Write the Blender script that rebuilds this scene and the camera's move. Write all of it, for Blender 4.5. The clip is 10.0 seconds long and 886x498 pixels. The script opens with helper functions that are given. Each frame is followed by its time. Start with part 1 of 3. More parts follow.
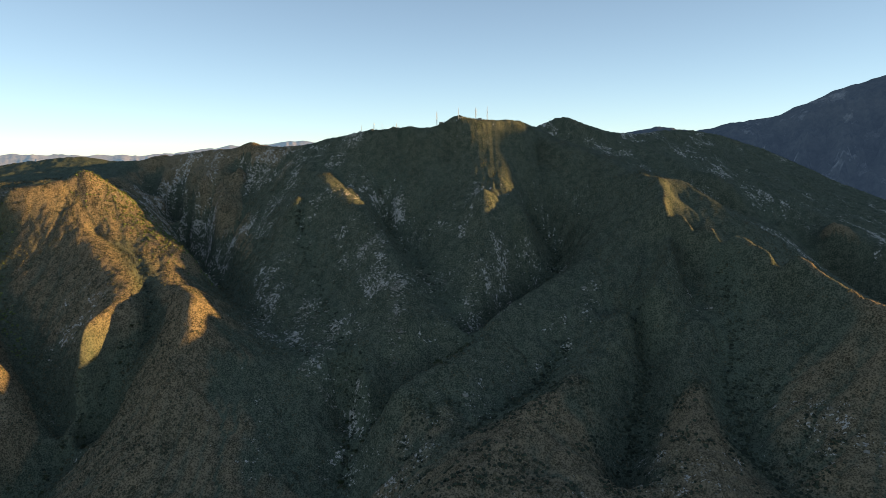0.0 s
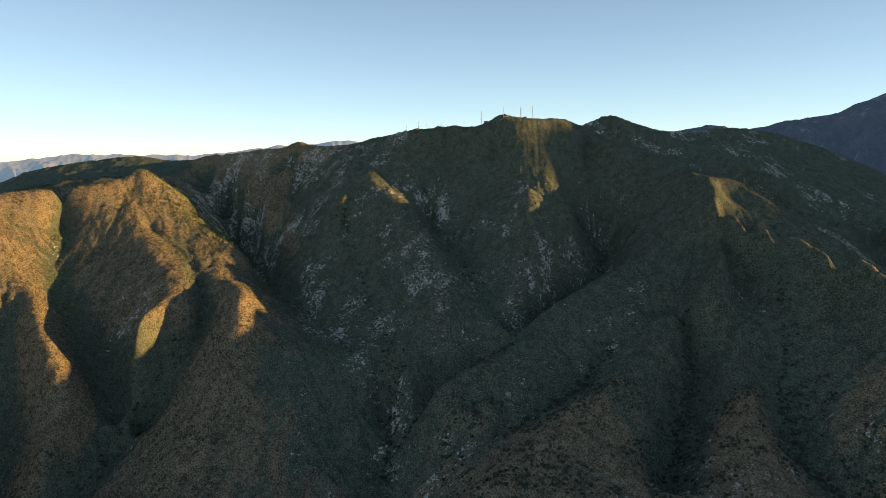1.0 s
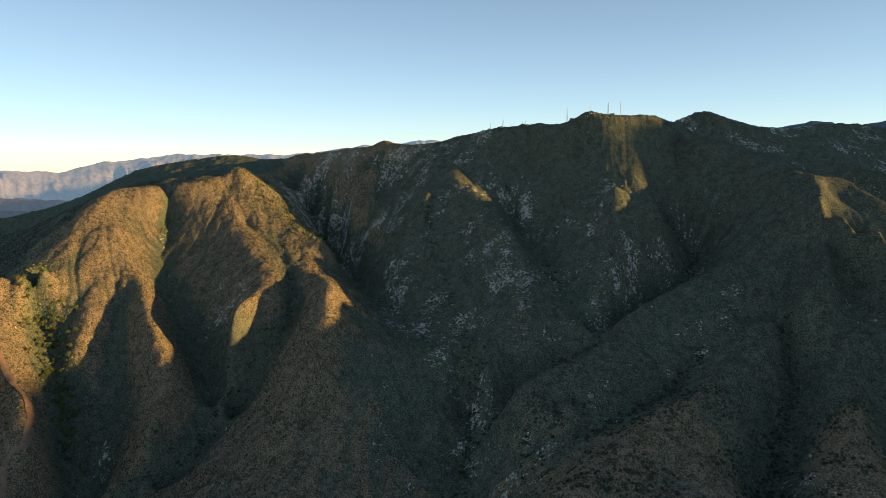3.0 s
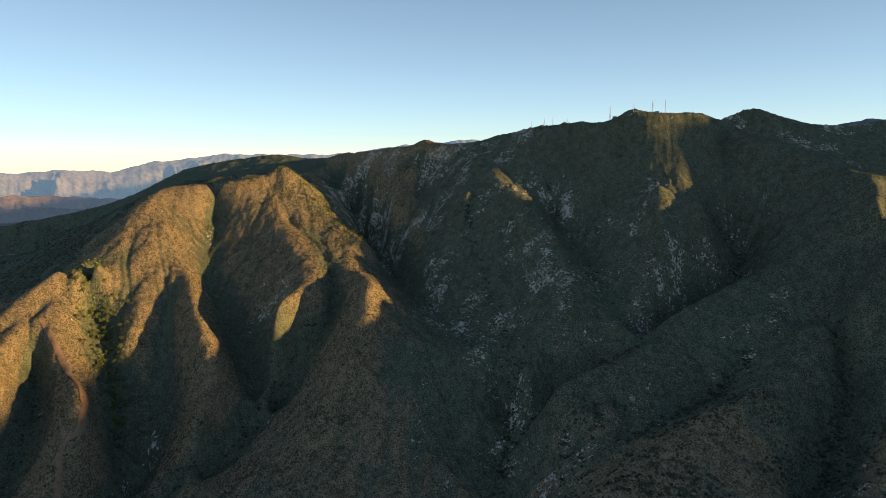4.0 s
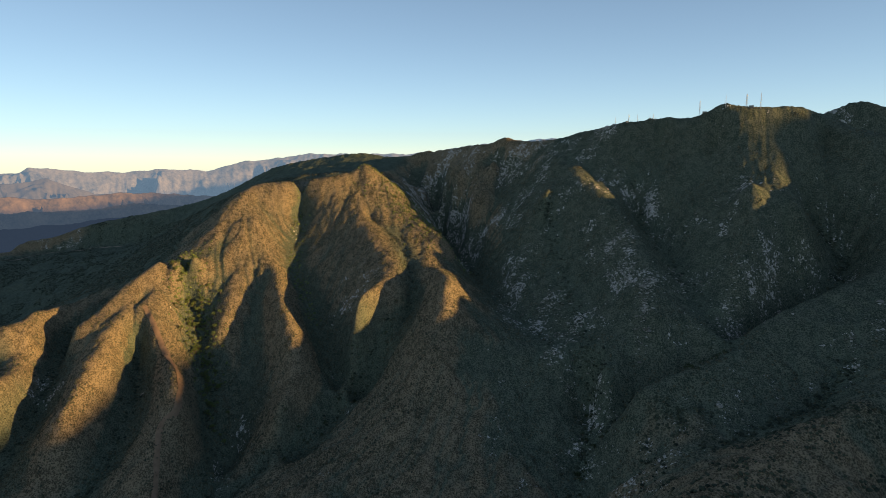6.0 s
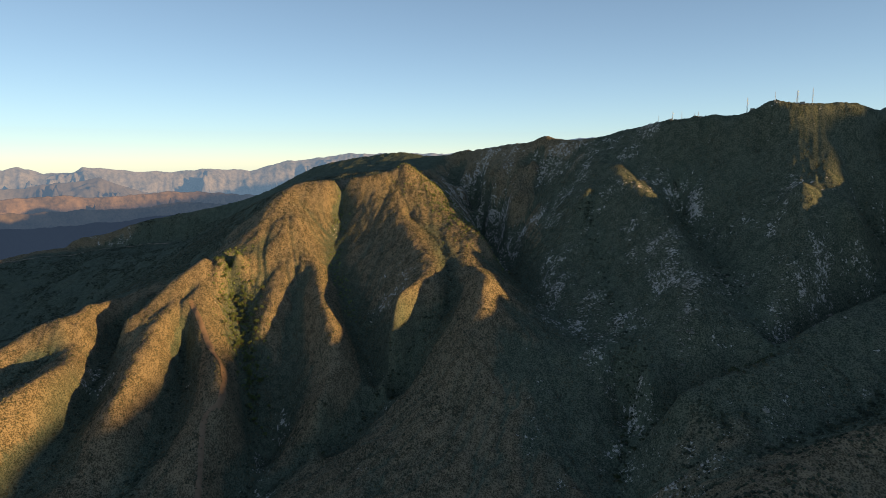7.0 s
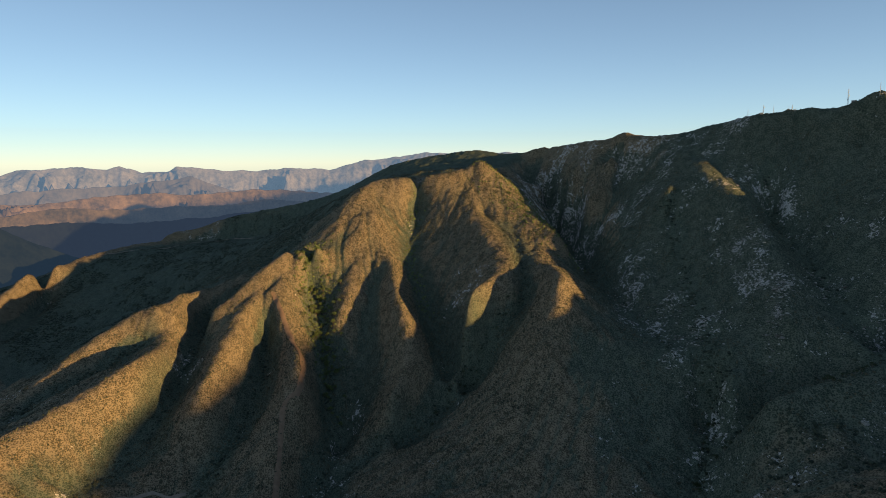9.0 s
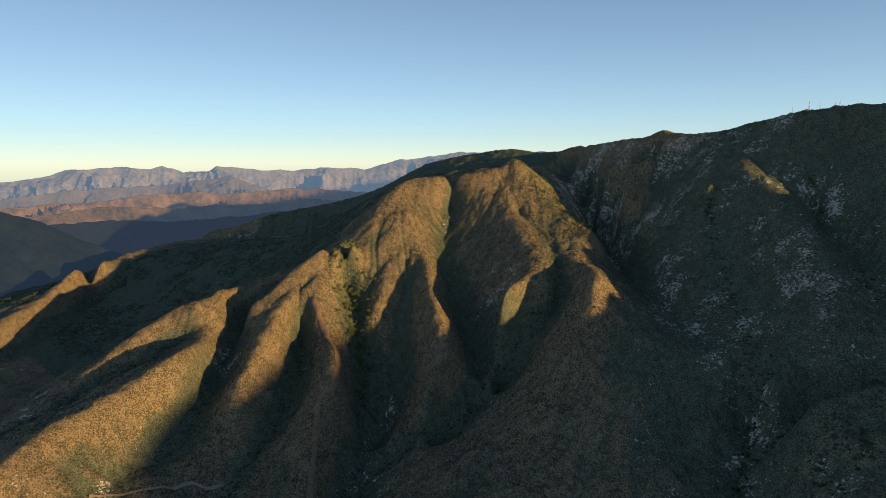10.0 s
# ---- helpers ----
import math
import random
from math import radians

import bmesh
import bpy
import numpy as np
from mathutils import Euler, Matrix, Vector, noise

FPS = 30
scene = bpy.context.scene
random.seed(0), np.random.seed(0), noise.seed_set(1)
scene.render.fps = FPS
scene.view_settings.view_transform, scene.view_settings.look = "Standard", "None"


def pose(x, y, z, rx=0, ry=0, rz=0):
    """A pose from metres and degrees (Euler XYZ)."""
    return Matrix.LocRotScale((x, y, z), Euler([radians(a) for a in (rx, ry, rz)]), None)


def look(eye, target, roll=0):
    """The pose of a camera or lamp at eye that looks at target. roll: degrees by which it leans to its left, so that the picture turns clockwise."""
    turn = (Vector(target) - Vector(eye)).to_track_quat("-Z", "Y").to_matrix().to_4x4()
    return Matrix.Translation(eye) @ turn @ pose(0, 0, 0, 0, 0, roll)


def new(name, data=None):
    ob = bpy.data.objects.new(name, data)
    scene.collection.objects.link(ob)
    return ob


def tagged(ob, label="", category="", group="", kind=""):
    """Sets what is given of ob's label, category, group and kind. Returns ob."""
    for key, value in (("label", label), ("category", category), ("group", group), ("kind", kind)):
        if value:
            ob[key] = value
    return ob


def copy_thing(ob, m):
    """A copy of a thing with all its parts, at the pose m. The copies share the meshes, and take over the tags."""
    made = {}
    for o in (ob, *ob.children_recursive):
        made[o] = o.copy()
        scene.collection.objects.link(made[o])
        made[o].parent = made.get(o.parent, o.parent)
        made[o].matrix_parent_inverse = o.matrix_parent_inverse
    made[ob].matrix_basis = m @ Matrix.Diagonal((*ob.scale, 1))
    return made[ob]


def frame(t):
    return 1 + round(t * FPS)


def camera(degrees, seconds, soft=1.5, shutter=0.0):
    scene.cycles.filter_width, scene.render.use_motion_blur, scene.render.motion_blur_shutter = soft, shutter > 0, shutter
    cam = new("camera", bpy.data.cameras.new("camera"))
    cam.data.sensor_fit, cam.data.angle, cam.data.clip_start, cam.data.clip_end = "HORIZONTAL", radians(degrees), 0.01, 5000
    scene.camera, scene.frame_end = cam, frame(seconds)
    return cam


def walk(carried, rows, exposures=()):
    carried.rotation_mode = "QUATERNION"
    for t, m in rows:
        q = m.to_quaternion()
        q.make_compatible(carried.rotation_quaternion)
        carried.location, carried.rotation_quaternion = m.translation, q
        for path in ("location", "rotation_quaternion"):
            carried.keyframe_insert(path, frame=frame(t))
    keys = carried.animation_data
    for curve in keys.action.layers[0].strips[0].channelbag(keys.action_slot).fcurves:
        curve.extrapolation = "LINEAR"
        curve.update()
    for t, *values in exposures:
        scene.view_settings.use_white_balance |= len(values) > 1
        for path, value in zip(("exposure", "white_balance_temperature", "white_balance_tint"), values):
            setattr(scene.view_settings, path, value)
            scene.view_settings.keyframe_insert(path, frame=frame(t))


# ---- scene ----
cam = camera(71.87, 10.0, soft=0.6)
# seconds, x, y, z, pitch, roll, yaw
PATH = [
    (0, 0.0, 0.0, 420.0, -7.951, 0.073, 0.0),
    (0.5, -0.89, -0.61, 419.28, -7.963, 0.076, 2.048),
    (1, -1.73, -1.22, 418.51, -7.973, 0.081, 4.039),
    (1.5, -2.52, -1.82, 417.7, -7.981, 0.088, 5.986),
    (2, -3.28, -2.41, 416.83, -7.988, 0.096, 7.897),
    (2.5, -3.98, -2.99, 415.93, -7.994, 0.106, 9.78),
    (3, -4.64, -3.56, 414.97, -7.999, 0.117, 11.643),
    (3.5, -5.25, -4.12, 413.97, -8.002, 0.13, 13.491),
    (4, -5.82, -4.68, 412.93, -8.004, 0.144, 15.329),
    (4.5, -6.35, -5.22, 411.83, -8.006, 0.16, 17.159),
    (5, -6.82, -5.76, 410.69, -8.006, 0.178, 18.983),
    (5.5, -7.26, -6.29, 409.51, -8.005, 0.197, 20.802),
    (6, -7.64, -6.81, 408.28, -8.004, 0.218, 22.614),
    (6.5, -7.98, -7.33, 407.0, -8.002, 0.24, 24.418),
    (7, -8.28, -7.83, 405.67, -7.999, 0.264, 26.209),
    (7.5, -8.53, -8.33, 404.3, -7.995, 0.289, 27.983),
    (8, -8.73, -8.81, 402.88, -7.991, 0.316, 29.733),
    (8.5, -8.89, -9.29, 401.42, -7.986, 0.345, 31.452),
    (9, -9.01, -9.76, 399.91, -7.981, 0.375, 33.13),
    (9.5, -9.07, -10.22, 398.35, -7.975, 0.407, 34.759),
    (10, -9.1, -10.68, 396.75, -7.969, 0.441, 36.325),
]
walk(cam, [(t, pose(x, y, z, 90 + pitch, roll, yaw)) for t, x, y, z, pitch, roll, yaw in PATH],
     exposures=[(0.0, 1.10, 6750, 10), (2.5, 1.03, 6650, 10), (5.0, 0.86, 6450, 10), (7.5, 0.70, 6300, 10), (10.0, 0.60, 6150, 10)])

# ---- world and sun ----
SUN_SIDE, SUN_UP = -94.5, 6.50  # degrees to the left of the first view, degrees above the horizon
sun_way = Vector((-math.sin(radians(SUN_SIDE)) * math.cos(radians(SUN_UP)), math.cos(radians(SUN_SIDE)) * math.cos(radians(SUN_UP)), math.sin(radians(SUN_UP))))
world = bpy.data.worlds.new("evening_sky")
scene.world = world
world.use_nodes = True
wn = world.node_tree.nodes
sky = wn.new("ShaderNodeTexSky")
sky.sky_type = "NISHITA"
sky.sun_disc = False
sky.sun_elevation = radians(SUN_UP)
sky.sun_rotation = radians(-SUN_SIDE)
sky.altitude = 600
again = wn.new("ShaderNodeTexSky")  # light scattered more than once evens out the sky between the sun's side and the far side
again.sky_type, again.sun_disc = "NISHITA", False
again.sun_elevation, again.sun_rotation, again.altitude = radians(SUN_UP + 6), radians(-SUN_SIDE + 80), 600
for s in (sky, again):
    s.air_density, s.dust_density, s.ozone_density = 0.75, 0.0, 2.0
both = wn.new("ShaderNodeMix")
both.data_type = "RGBA"
both.inputs["Factor"].default_value = 0.25
world.node_tree.links.new(sky.outputs["Color"], both.inputs["A"])
world.node_tree.links.new(again.outputs["Color"], both.inputs["B"])
pale = wn.new("ShaderNodeHueSaturation")
pale.inputs["Hue"].default_value, pale.inputs["Saturation"].default_value = 0.492, 0.80
world.node_tree.links.new(both.outputs["Result"], pale.inputs["Color"])
world.node_tree.links.new(pale.outputs["Color"], wn["Background"].inputs["Color"])
wn["Background"].inputs["Strength"].default_value = 0.099
sun = new("sun", bpy.data.lights.new("sun", "SUN"))
sun.data.energy, sun.data.angle, sun.data.color = 4.7, radians(0.5), (1.0, 0.615, 0.215)
sun.matrix_world = look(sun_way * 1000, (0, 0, 0))


# ---- materials ----
def material(name):
    m = bpy.data.materials.new(name)
    m.use_nodes = True
    return m, m.node_tree.nodes, m.node_tree.links, m.node_tree.nodes["Principled BSDF"]


def noise_node(nodes, links, scale, detail=4.0, rough=0.55, coords=None):
    n = nodes.new("ShaderNodeTexNoise")
    n.inputs["Scale"].default_value, n.inputs["Detail"].default_value, n.inputs["Roughness"].default_value = scale, detail, rough
    if coords is not None:
        links.new(coords, n.inputs["Vector"])
    return n


def ramp(nodes, links, fac, stops):
    r = nodes.new("ShaderNodeValToRGB")
    while len(r.color_ramp.elements) < len(stops):
        r.color_ramp.elements.new(0.5)
    for e, (at, c) in zip(r.color_ramp.elements, stops):
        e.position, e.color = at, (*c, 1.0) if len(c) == 3 else c
    links.new(fac, r.inputs["Fac"])
    return r


def mixed(nodes, links, fac, a, b, how="MIX"):
    m = nodes.new("ShaderNodeMix")
    m.data_type, m.blend_type = "RGBA", how
    if isinstance(fac, float):
        m.inputs["Factor"].default_value = fac
    else:
        links.new(fac, m.inputs["Factor"])
    for socket, v in ((m.inputs["A"], a), (m.inputs["B"], b)):
        if isinstance(v, tuple):
            socket.default_value = (*v, 1.0)
        else:
            links.new(v, socket)
    return m.outputs["Result"]


def blend(nodes, links, a, b, wa, wb):
    """wa * a + wb * b of two grey values."""
    m = nodes.new("ShaderNodeMath")
    m.operation = "MULTIPLY"
    links.new(a, m.inputs[0])
    m.inputs[1].default_value = wa
    k = nodes.new("ShaderNodeMath")
    k.operation = "MULTIPLY_ADD"
    links.new(b, k.inputs[0])
    k.inputs[1].default_value = wb
    links.new(m.outputs["Value"], k.inputs[2])
    return k.outputs["Value"]


def field(nodes, name):
    n = nodes.new("ShaderNodeAttribute")
    n.attribute_name = name
    return n.outputs["Fac"]


def ground_material():
    m, n, l, bsdf = material("chaparral_hillside")
    geo = n.new("ShaderNodeNewGeometry").outputs["Position"]
    fine = noise_node(n, l, 0.55, 4, 0.74, geo)
    patch = noise_node(n, l, 0.075, 4, 0.62, geo)
    broad = noise_node(n, l, 0.012, 5, 0.6, geo)
    crowns = n.new("ShaderNodeTexVoronoi")  # single shrubs, 2 to 4 m across
    crowns.inputs["Scale"].default_value, crowns.inputs["Randomness"].default_value = 0.42, 1.0
    l.new(geo, crowns.inputs["Vector"])
    cover_of = blend(n, l, crowns.outputs["Distance"], fine.outputs["Fac"], 0.50, 0.75)
    cover_of = blend(n, l, cover_of, patch.outputs["Fac"], 1.0, 0.50)
    green = ramp(n, l, cover_of, [(0.64, (0.030, 0.041, 0.029)), (0.84, (0.070, 0.085, 0.060)), (1.06, (0.150, 0.152, 0.108))])
    brown = ramp(n, l, cover_of, [(0.62, (0.048, 0.040, 0.022)), (0.84, (0.146, 0.115, 0.073)), (1.06, (0.280, 0.214, 0.136))])
    wet_dry = blend(n, l, broad.outputs["Fac"], field(n, "dry"), 0.5, 1.0)
    spread = ramp(n, l, wet_dry, [(0.74, (0, 0, 0)), (1.28, (1, 1, 1))])
    cover = mixed(n, l, spread.outputs["Color"], green.outputs["Color"], brown.outputs["Color"])
    # brush green, on the far left slope also painted to stand for shade
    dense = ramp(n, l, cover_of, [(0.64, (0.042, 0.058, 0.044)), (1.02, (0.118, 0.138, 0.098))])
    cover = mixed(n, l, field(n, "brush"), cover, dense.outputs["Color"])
    speck = noise_node(n, l, 0.20, 4, 0.70, geo)
    cluster = noise_node(n, l, 0.045, 3, 0.6, geo)
    speck_of = blend(n, l, speck.outputs["Fac"], cluster.outputs["Fac"], 0.85, 0.45)
    speck_of = blend(n, l, speck_of, field(n, "rock"), 1.0, 0.24)
    bare = ramp(n, l, speck_of, [(0.895, (0, 0, 0)), (0.915, (1, 1, 1))])
    stone = ramp(n, l, fine.outputs["Fac"], [(0.34, (0.14, 0.13, 0.12)), (0.58, (0.60, 0.55, 0.49))])
    cover = mixed(n, l, bare.outputs["Color"], cover, stone.outputs["Color"])
    l.new(cover, bsdf.inputs["Base Color"])
    bsdf.inputs["Roughness"].default_value = 0.95
    bsdf.inputs["Specular IOR Level"].default_value = 0.1
    rise = blend(n, l, crowns.outputs["Distance"], fine.outputs["Fac"], -0.5, 1.0)
    bump = n.new("ShaderNodeBump")
    bump.inputs["Strength"].default_value, bump.inputs["Distance"].default_value = 0.75, 1.35
    l.new(rise, bump.inputs["Height"])
    l.new(bump.outputs["Normal"], bsdf.inputs["Normal"])
    return m


def range_material(name, low, high, haze_glow, haze_strength, scree=0.0):
    """Far hills: earth and scrub, here and there bare scree, with air haze painted as blue glow."""
    m, n, l, bsdf = material(name)
    geo = n.new("ShaderNodeNewGeometry").outputs["Position"]
    broad = noise_node(n, l, 0.010, 6, 0.65, geo)
    fine = noise_node(n, l, 0.045, 5, 0.7, geo)
    both = blend(n, l, broad.outputs["Fac"], fine.outputs["Fac"], 0.6, 0.4)
    col = ramp(n, l, both, [(0.38, low), (0.62, high)]).outputs["Color"]
    if scree:
        bare = noise_node(n, l, 0.0045, 6, 0.68, geo)
        col = mixed(n, l, ramp(n, l, bare.outputs["Fac"], [(0.56, (0, 0, 0)), (0.68, (1, 1, 1))]).outputs["Color"], col, (scree, scree * 0.97, scree * 0.95))
    l.new(col, bsdf.inputs["Base Color"])
    bsdf.inputs["Roughness"].default_value = 1.0
    bsdf.inputs["Specular IOR Level"].default_value = 0.0
    # even blue emission stands in for haze in the air
    bsdf.inputs["Emission Color"].default_value = (*haze_glow, 1)
    bsdf.inputs["Emission Strength"].default_value = haze_strength
    return m


GROUND = ground_material()

# ---- the lie of the land: crests and stream beds, in metres ----
CREASES = {}
CREASES["left_spine"] = [(-776, 1349, 402), (-817, 1321, 382), (-886, 1271, 368), (-1013, 1213, 357), (-1008, 1128, 321), (-1001, 991, 225), (-997, 941, 205), (-968, 822, 139), (-871, 776, 74), (-792, 729, 59), (-744, 675, 30), (-749, 645, 9), (-704, 591, -45), (-674, 557, -68), (-644, 525, -86), (-592, 472, -121)]
CREASES["s_rib"] = [(-799, 1324, 364), (-745, 1258, 315), (-686, 1186, 270), (-618, 1108, 230), (-568, 1031, 200), (-550, 981, 182), (-551, 938, 168), (-557, 897, 140), (-562, 868, 94), (-565, 855, 56)]
CREASES["front_spur"] = [(-713, 1239, 281), (-589, 1169, 235), (-504, 1081, 203), (-418, 993, 203), (-400, 973, 191), (-404, 943, 162), (-409, 915, 133), (-398, 856, 86), (-372, 782, 19), (-327, 663, -30), (-303, 579, -65)]
CREASES["hill_flank"] = [(-796, 1384, 402), (-712, 1365, 353), (-622, 1305, 290), (-516, 1218, 245)]
CREASES["mid_rib"] = [(-855, 1055, 208), (-790, 981, 172), (-724, 922, 138), (-672, 878, 106), (-637, 840, 66), (-614, 788, 25), (-606, 730, -19)]
CREASES["v_hill_a"] = [(-934, 1294, 330), (-890, 1217, 272), (-847, 1140, 213), (-818, 1091, 181), (-763, 1044, 137), (-705, 992, 93), (-637, 938, 42), (-557, 884, 2)]
CREASES["v_hill_b"] = [(-646, 1208, 260), (-578, 1139, 220), (-529, 1071, 187), (-503, 1001, 136), (-527, 938, 62), (-552, 887, -2), (-585, 794, -42), (-621, 715, -71), (-643, 644, -105), (-626, 565, -143)]
CREASES["v_brush"] = [(-999, 974, 218), (-982, 937, 174), (-942, 912, 120), (-901, 886, 81), (-820, 828, 13), (-767, 764, -44), (-703, 687, -83), (-651, 596, -122), (-624, 564, -142)]
CREASES["rib_d"] = [(-996, 846, 150), (-959, 745, 107), (-910, 655, 70), (-863, 574, 32)]
CREASES["rib_f"] = [(-956, 935, 232), (-1017, 868, 192), (-1038, 783, 138), (-1043, 731, 111)]
CREASES["rib_g"] = [(-1110, 839, 118), (-1174, 813, 125), (-1147, 713, 122), (-1086, 661, 84), (-1026, 622, 63), (-987, 536, 57), (-989, 448, 36), (-982, 319, 8), (-969, 264, -7), (-951, 221, -13)]
CREASES["rib_g_arm"] = [(-1095, 680, 135), (-1172, 638, 104), (-1185, 536, 52), (-1171, 441, 8), (-1176, 381, -16), (-1181, 285, -35)]
CREASES["rib_i"] = [(-1915, 1371, 136), (-2109, 1240, 122), (-2113, 1030, 99), (-2045, 872, 69), (-1903, 675, 23), (-1803, 538, 4), (-1702, 391, -37)]
CREASES["v_ig"] = [(-1480, 1047, 54), (-1660, 959, 6), (-1648, 737, -58), (-1558, 562, -89), (-1451, 413, -95), (-1353, 294, -111)]
CREASES["v_g"] = [(-1113, 632, 60), (-1144, 512, 16), (-1133, 408, -8), (-1116, 310, -22), (-1115, 266, -32)]
CREASES["v_gd"] = [(-1127, 789, 68), (-1017, 654, 24), (-925, 481, -55), (-883, 354, -70), (-837, 278, -71)]
CREASES["v_d"] = [(-950, 787, 47), (-872, 696, -4), (-814, 585, -54), (-779, 484, -94), (-745, 423, -122)]
CREASES["back_ridge"] = [(-537, 1542, 456), (-722, 1661, 444), (-868, 1667, 427), (-1005, 1665, 438), (-1276, 1639, 396), (-1538, 1581, 288), (-1859, 1405, 208), (-1947, 1368, 169), (-2074, 1285, 142)]
CREASES["shoulder"] = [(-1066, 1278, 354), (-1282, 1337, 288), (-1460, 1390, 225), (-1611, 1427, 162), (-1888, 1352, 140)]
CREASES["skyline"] = [(-750, 1696, 441), (-572, 1573, 455), (-447, 1514, 457), (-339, 1527, 467), (-250, 1497, 484), (-170, 1451, 496), (-63, 1433, 494), (-11, 1423, 506), (40, 1400, 514), (137, 1416, 513), (184, 1438, 508), (225, 1536, 509), (244, 1599, 513)]
CREASES["peak_ridge"] = [(243, 1610, 512), (321, 1639, 540), (393, 1625, 513), (491, 1655, 497), (730, 1799, 513), (942, 1823, 460), (1188, 1803, 353), (1395, 1640, 252)]
CREASES["v_saddle"] = [(292, 1591, 465), (450, 1557, 440), (635, 1477, 338), (849, 1359, 180), (900, 1210, 113), (899, 1023, 71)]
CREASES["rib_back"] = [(491, 1655, 494), (638, 1489, 378), (798, 1396, 291), (933, 1302, 227)]
CREASES["v_back"] = [(621, 1721, 489), (769, 1625, 404), (891, 1444, 300), (972, 1275, 230)]
CREASES["buttress"] = [(-319, 1433, 420), (-251, 1337, 382), (-166, 1253, 328), (-101, 1153, 260), (-73, 1054, 213), (-55, 977, 172)]
CREASES["rib_one"] = [(-491, 1524, 407), (-462, 1462, 354), (-419, 1382, 319), (-437, 1356, 290), (-432, 1317, 257), (-359, 1203, 208), (-273, 1091, 144), (-215, 1006, 115)]
CREASES["v_one"] = [(-793, 1518, 393), (-697, 1555, 293), (-619, 1464, 232), (-526, 1355, 181), (-445, 1230, 157), (-281, 1038, 116), (-204, 948, 106), (-147, 927, 66), (-134, 863, 29), (-144, 816, 0), (-138, 780, -14), (-131, 708, -42), (-119, 600, -70)]
CREASES["v_two"] = [(-310, 1294, 366), (-299, 1267, 292), (-242, 1146, 196), (-175, 996, 129), (-123, 880, 92)]
CREASES["v_three"] = [(-140, 1361, 371), (-114, 1301, 289), (-37, 1156, 215), (15, 1021, 161), (41, 938, 138), (5, 915, 97), (-73, 889, 67), (-144, 816, 0)]
CREASES["mid_nose"] = [(75, 1228, 370), (88, 1166, 302), (69, 1115, 255), (54, 1078, 209), (42, 1036, 157), (43, 1021, 133)]
CREASES["v_four"] = [(186, 1326, 305), (239, 1270, 233), (215, 1196, 198), (157, 1132, 156), (43, 985, 124)]
CREASES["right_ridge"] = [(196, 1473, 480), (282, 1428, 462), (350, 1383, 433), (392, 1308, 403), (424, 1221, 391), (422, 1162, 363), (413, 1115, 342), (436, 1060, 322), (489, 981, 294), (527, 919, 277), (559, 836, 247), (578, 778, 233), (594, 678, 208)]
CREASES["rib_m"] = [(218, 1463, 454), (219, 1420, 418), (226, 1357, 371)]
CREASES["front_face"] = [(434, 1140, 335), (389, 1077, 272), (336, 1001, 206), (250, 881, 146), (167, 802, 123), (81, 719, 95), (9, 638, 71), (-26, 584, 58), (-43, 500, 39)]
CREASES["v_six"] = [(461, 1000, 254), (448, 915, 189), (401, 822, 115), (376, 745, 69), (389, 637, 53), (392, 546, 47)]
CREASES["right_rib"] = [(532, 1023, 279), (518, 888, 213), (491, 792, 158), (462, 682, 112), (446, 587, 82)]
CREASES["flute_a"] = [(421, 1123, 324), (379, 1019, 266), (351, 978, 239), (329, 949, 221)]
CREASES["v_front"] = [(313, 976, 155), (308, 896, 105), (264, 807, 55), (219, 700, 15)]
CREASES["fan_rib"] = [(376, 930, 185), (351, 818, 134), (310, 713, 98), (278, 601, 73)]
CREASES["v_low"] = [(195, 943, 144), (147, 870, 97), (92, 818, 84), (12, 748, 65)]
CREASES["spur_shoulder"] = [(-597, 1175, 239), (-512, 1109, 209), (-438, 1039, 203), (-399, 1001, 189), (-392, 992, 176), (-402, 973, 148)]
CREASES["hump"] = [(433, 1246, 391), (475, 1240, 387), (504, 1206, 366), (519, 1170, 348), (571, 1103, 294)]
CREASES["v_swale"] = [(451, 1188, 355), (472, 1129, 324), (520, 1081, 287), (572, 1024, 255), (622, 946, 209), (650, 872, 183), (675, 768, 151)]
CREASES["butt_edge"] = [(-291, 1419, 416), (-230, 1367, 387), (-153, 1290, 331)]
CREASES["wall_b"] = [(-741, 1684, 440), (-722, 1588, 385), (-704, 1525, 329)]
CREASES["wall_c"] = [(-591, 1570, 438), (-583, 1508, 400), (-589, 1446, 357)]
CREASES["wall_d"] = [(-470, 1520, 445), (-478, 1472, 407)]
CREASES["v_wbc"] = [(-636, 1543, 390), (-640, 1506, 359), (-642, 1478, 299)]
CREASES["v_wcd"] = [(-521, 1489, 400), (-525, 1455, 367), (-511, 1383, 306)]
CREASES["spur_lip"] = [(281, 1133, 247), (178, 1075, 206), (84, 989, 168), (51, 941, 145), (-3, 876, 129), (-67, 819, 105)]
CREASES["rib_i_foot"] = [(-2074, 896, 6), (-1849, 667, -46), (-1699, 497, -65), (-1553, 349, -74)]
CREASES["s_rib_shoulder"] = [(-718, 1272, 309), (-630, 1173, 246), (-559, 1086, 213), (-522, 1028, 183), (-512, 980, 154), (-523, 944, 121), (-539, 912, 70)]
CREASES["rib_oak"] = [(-932, 1103, 285), (-892, 1022, 210), (-872, 967, 168), (-852, 903, 120), (-846, 874, 85)]
CREASES["v_mid"] = [(-834, 1007, 178), (-817, 957, 126), (-789, 904, 69), (-757, 855, 18), (-726, 794, -46), (-711, 723, -106)]
CREASES["v_flute"] = [(-919, 1046, 247), (-924, 974, 188), (-917, 926, 139)]
CREASES["wall_a"] = [(-821, 1686, 430), (-791, 1606, 376), (-748, 1560, 327)]
CREASES["v_wab"] = [(-774, 1658, 403), (-749, 1587, 330)]
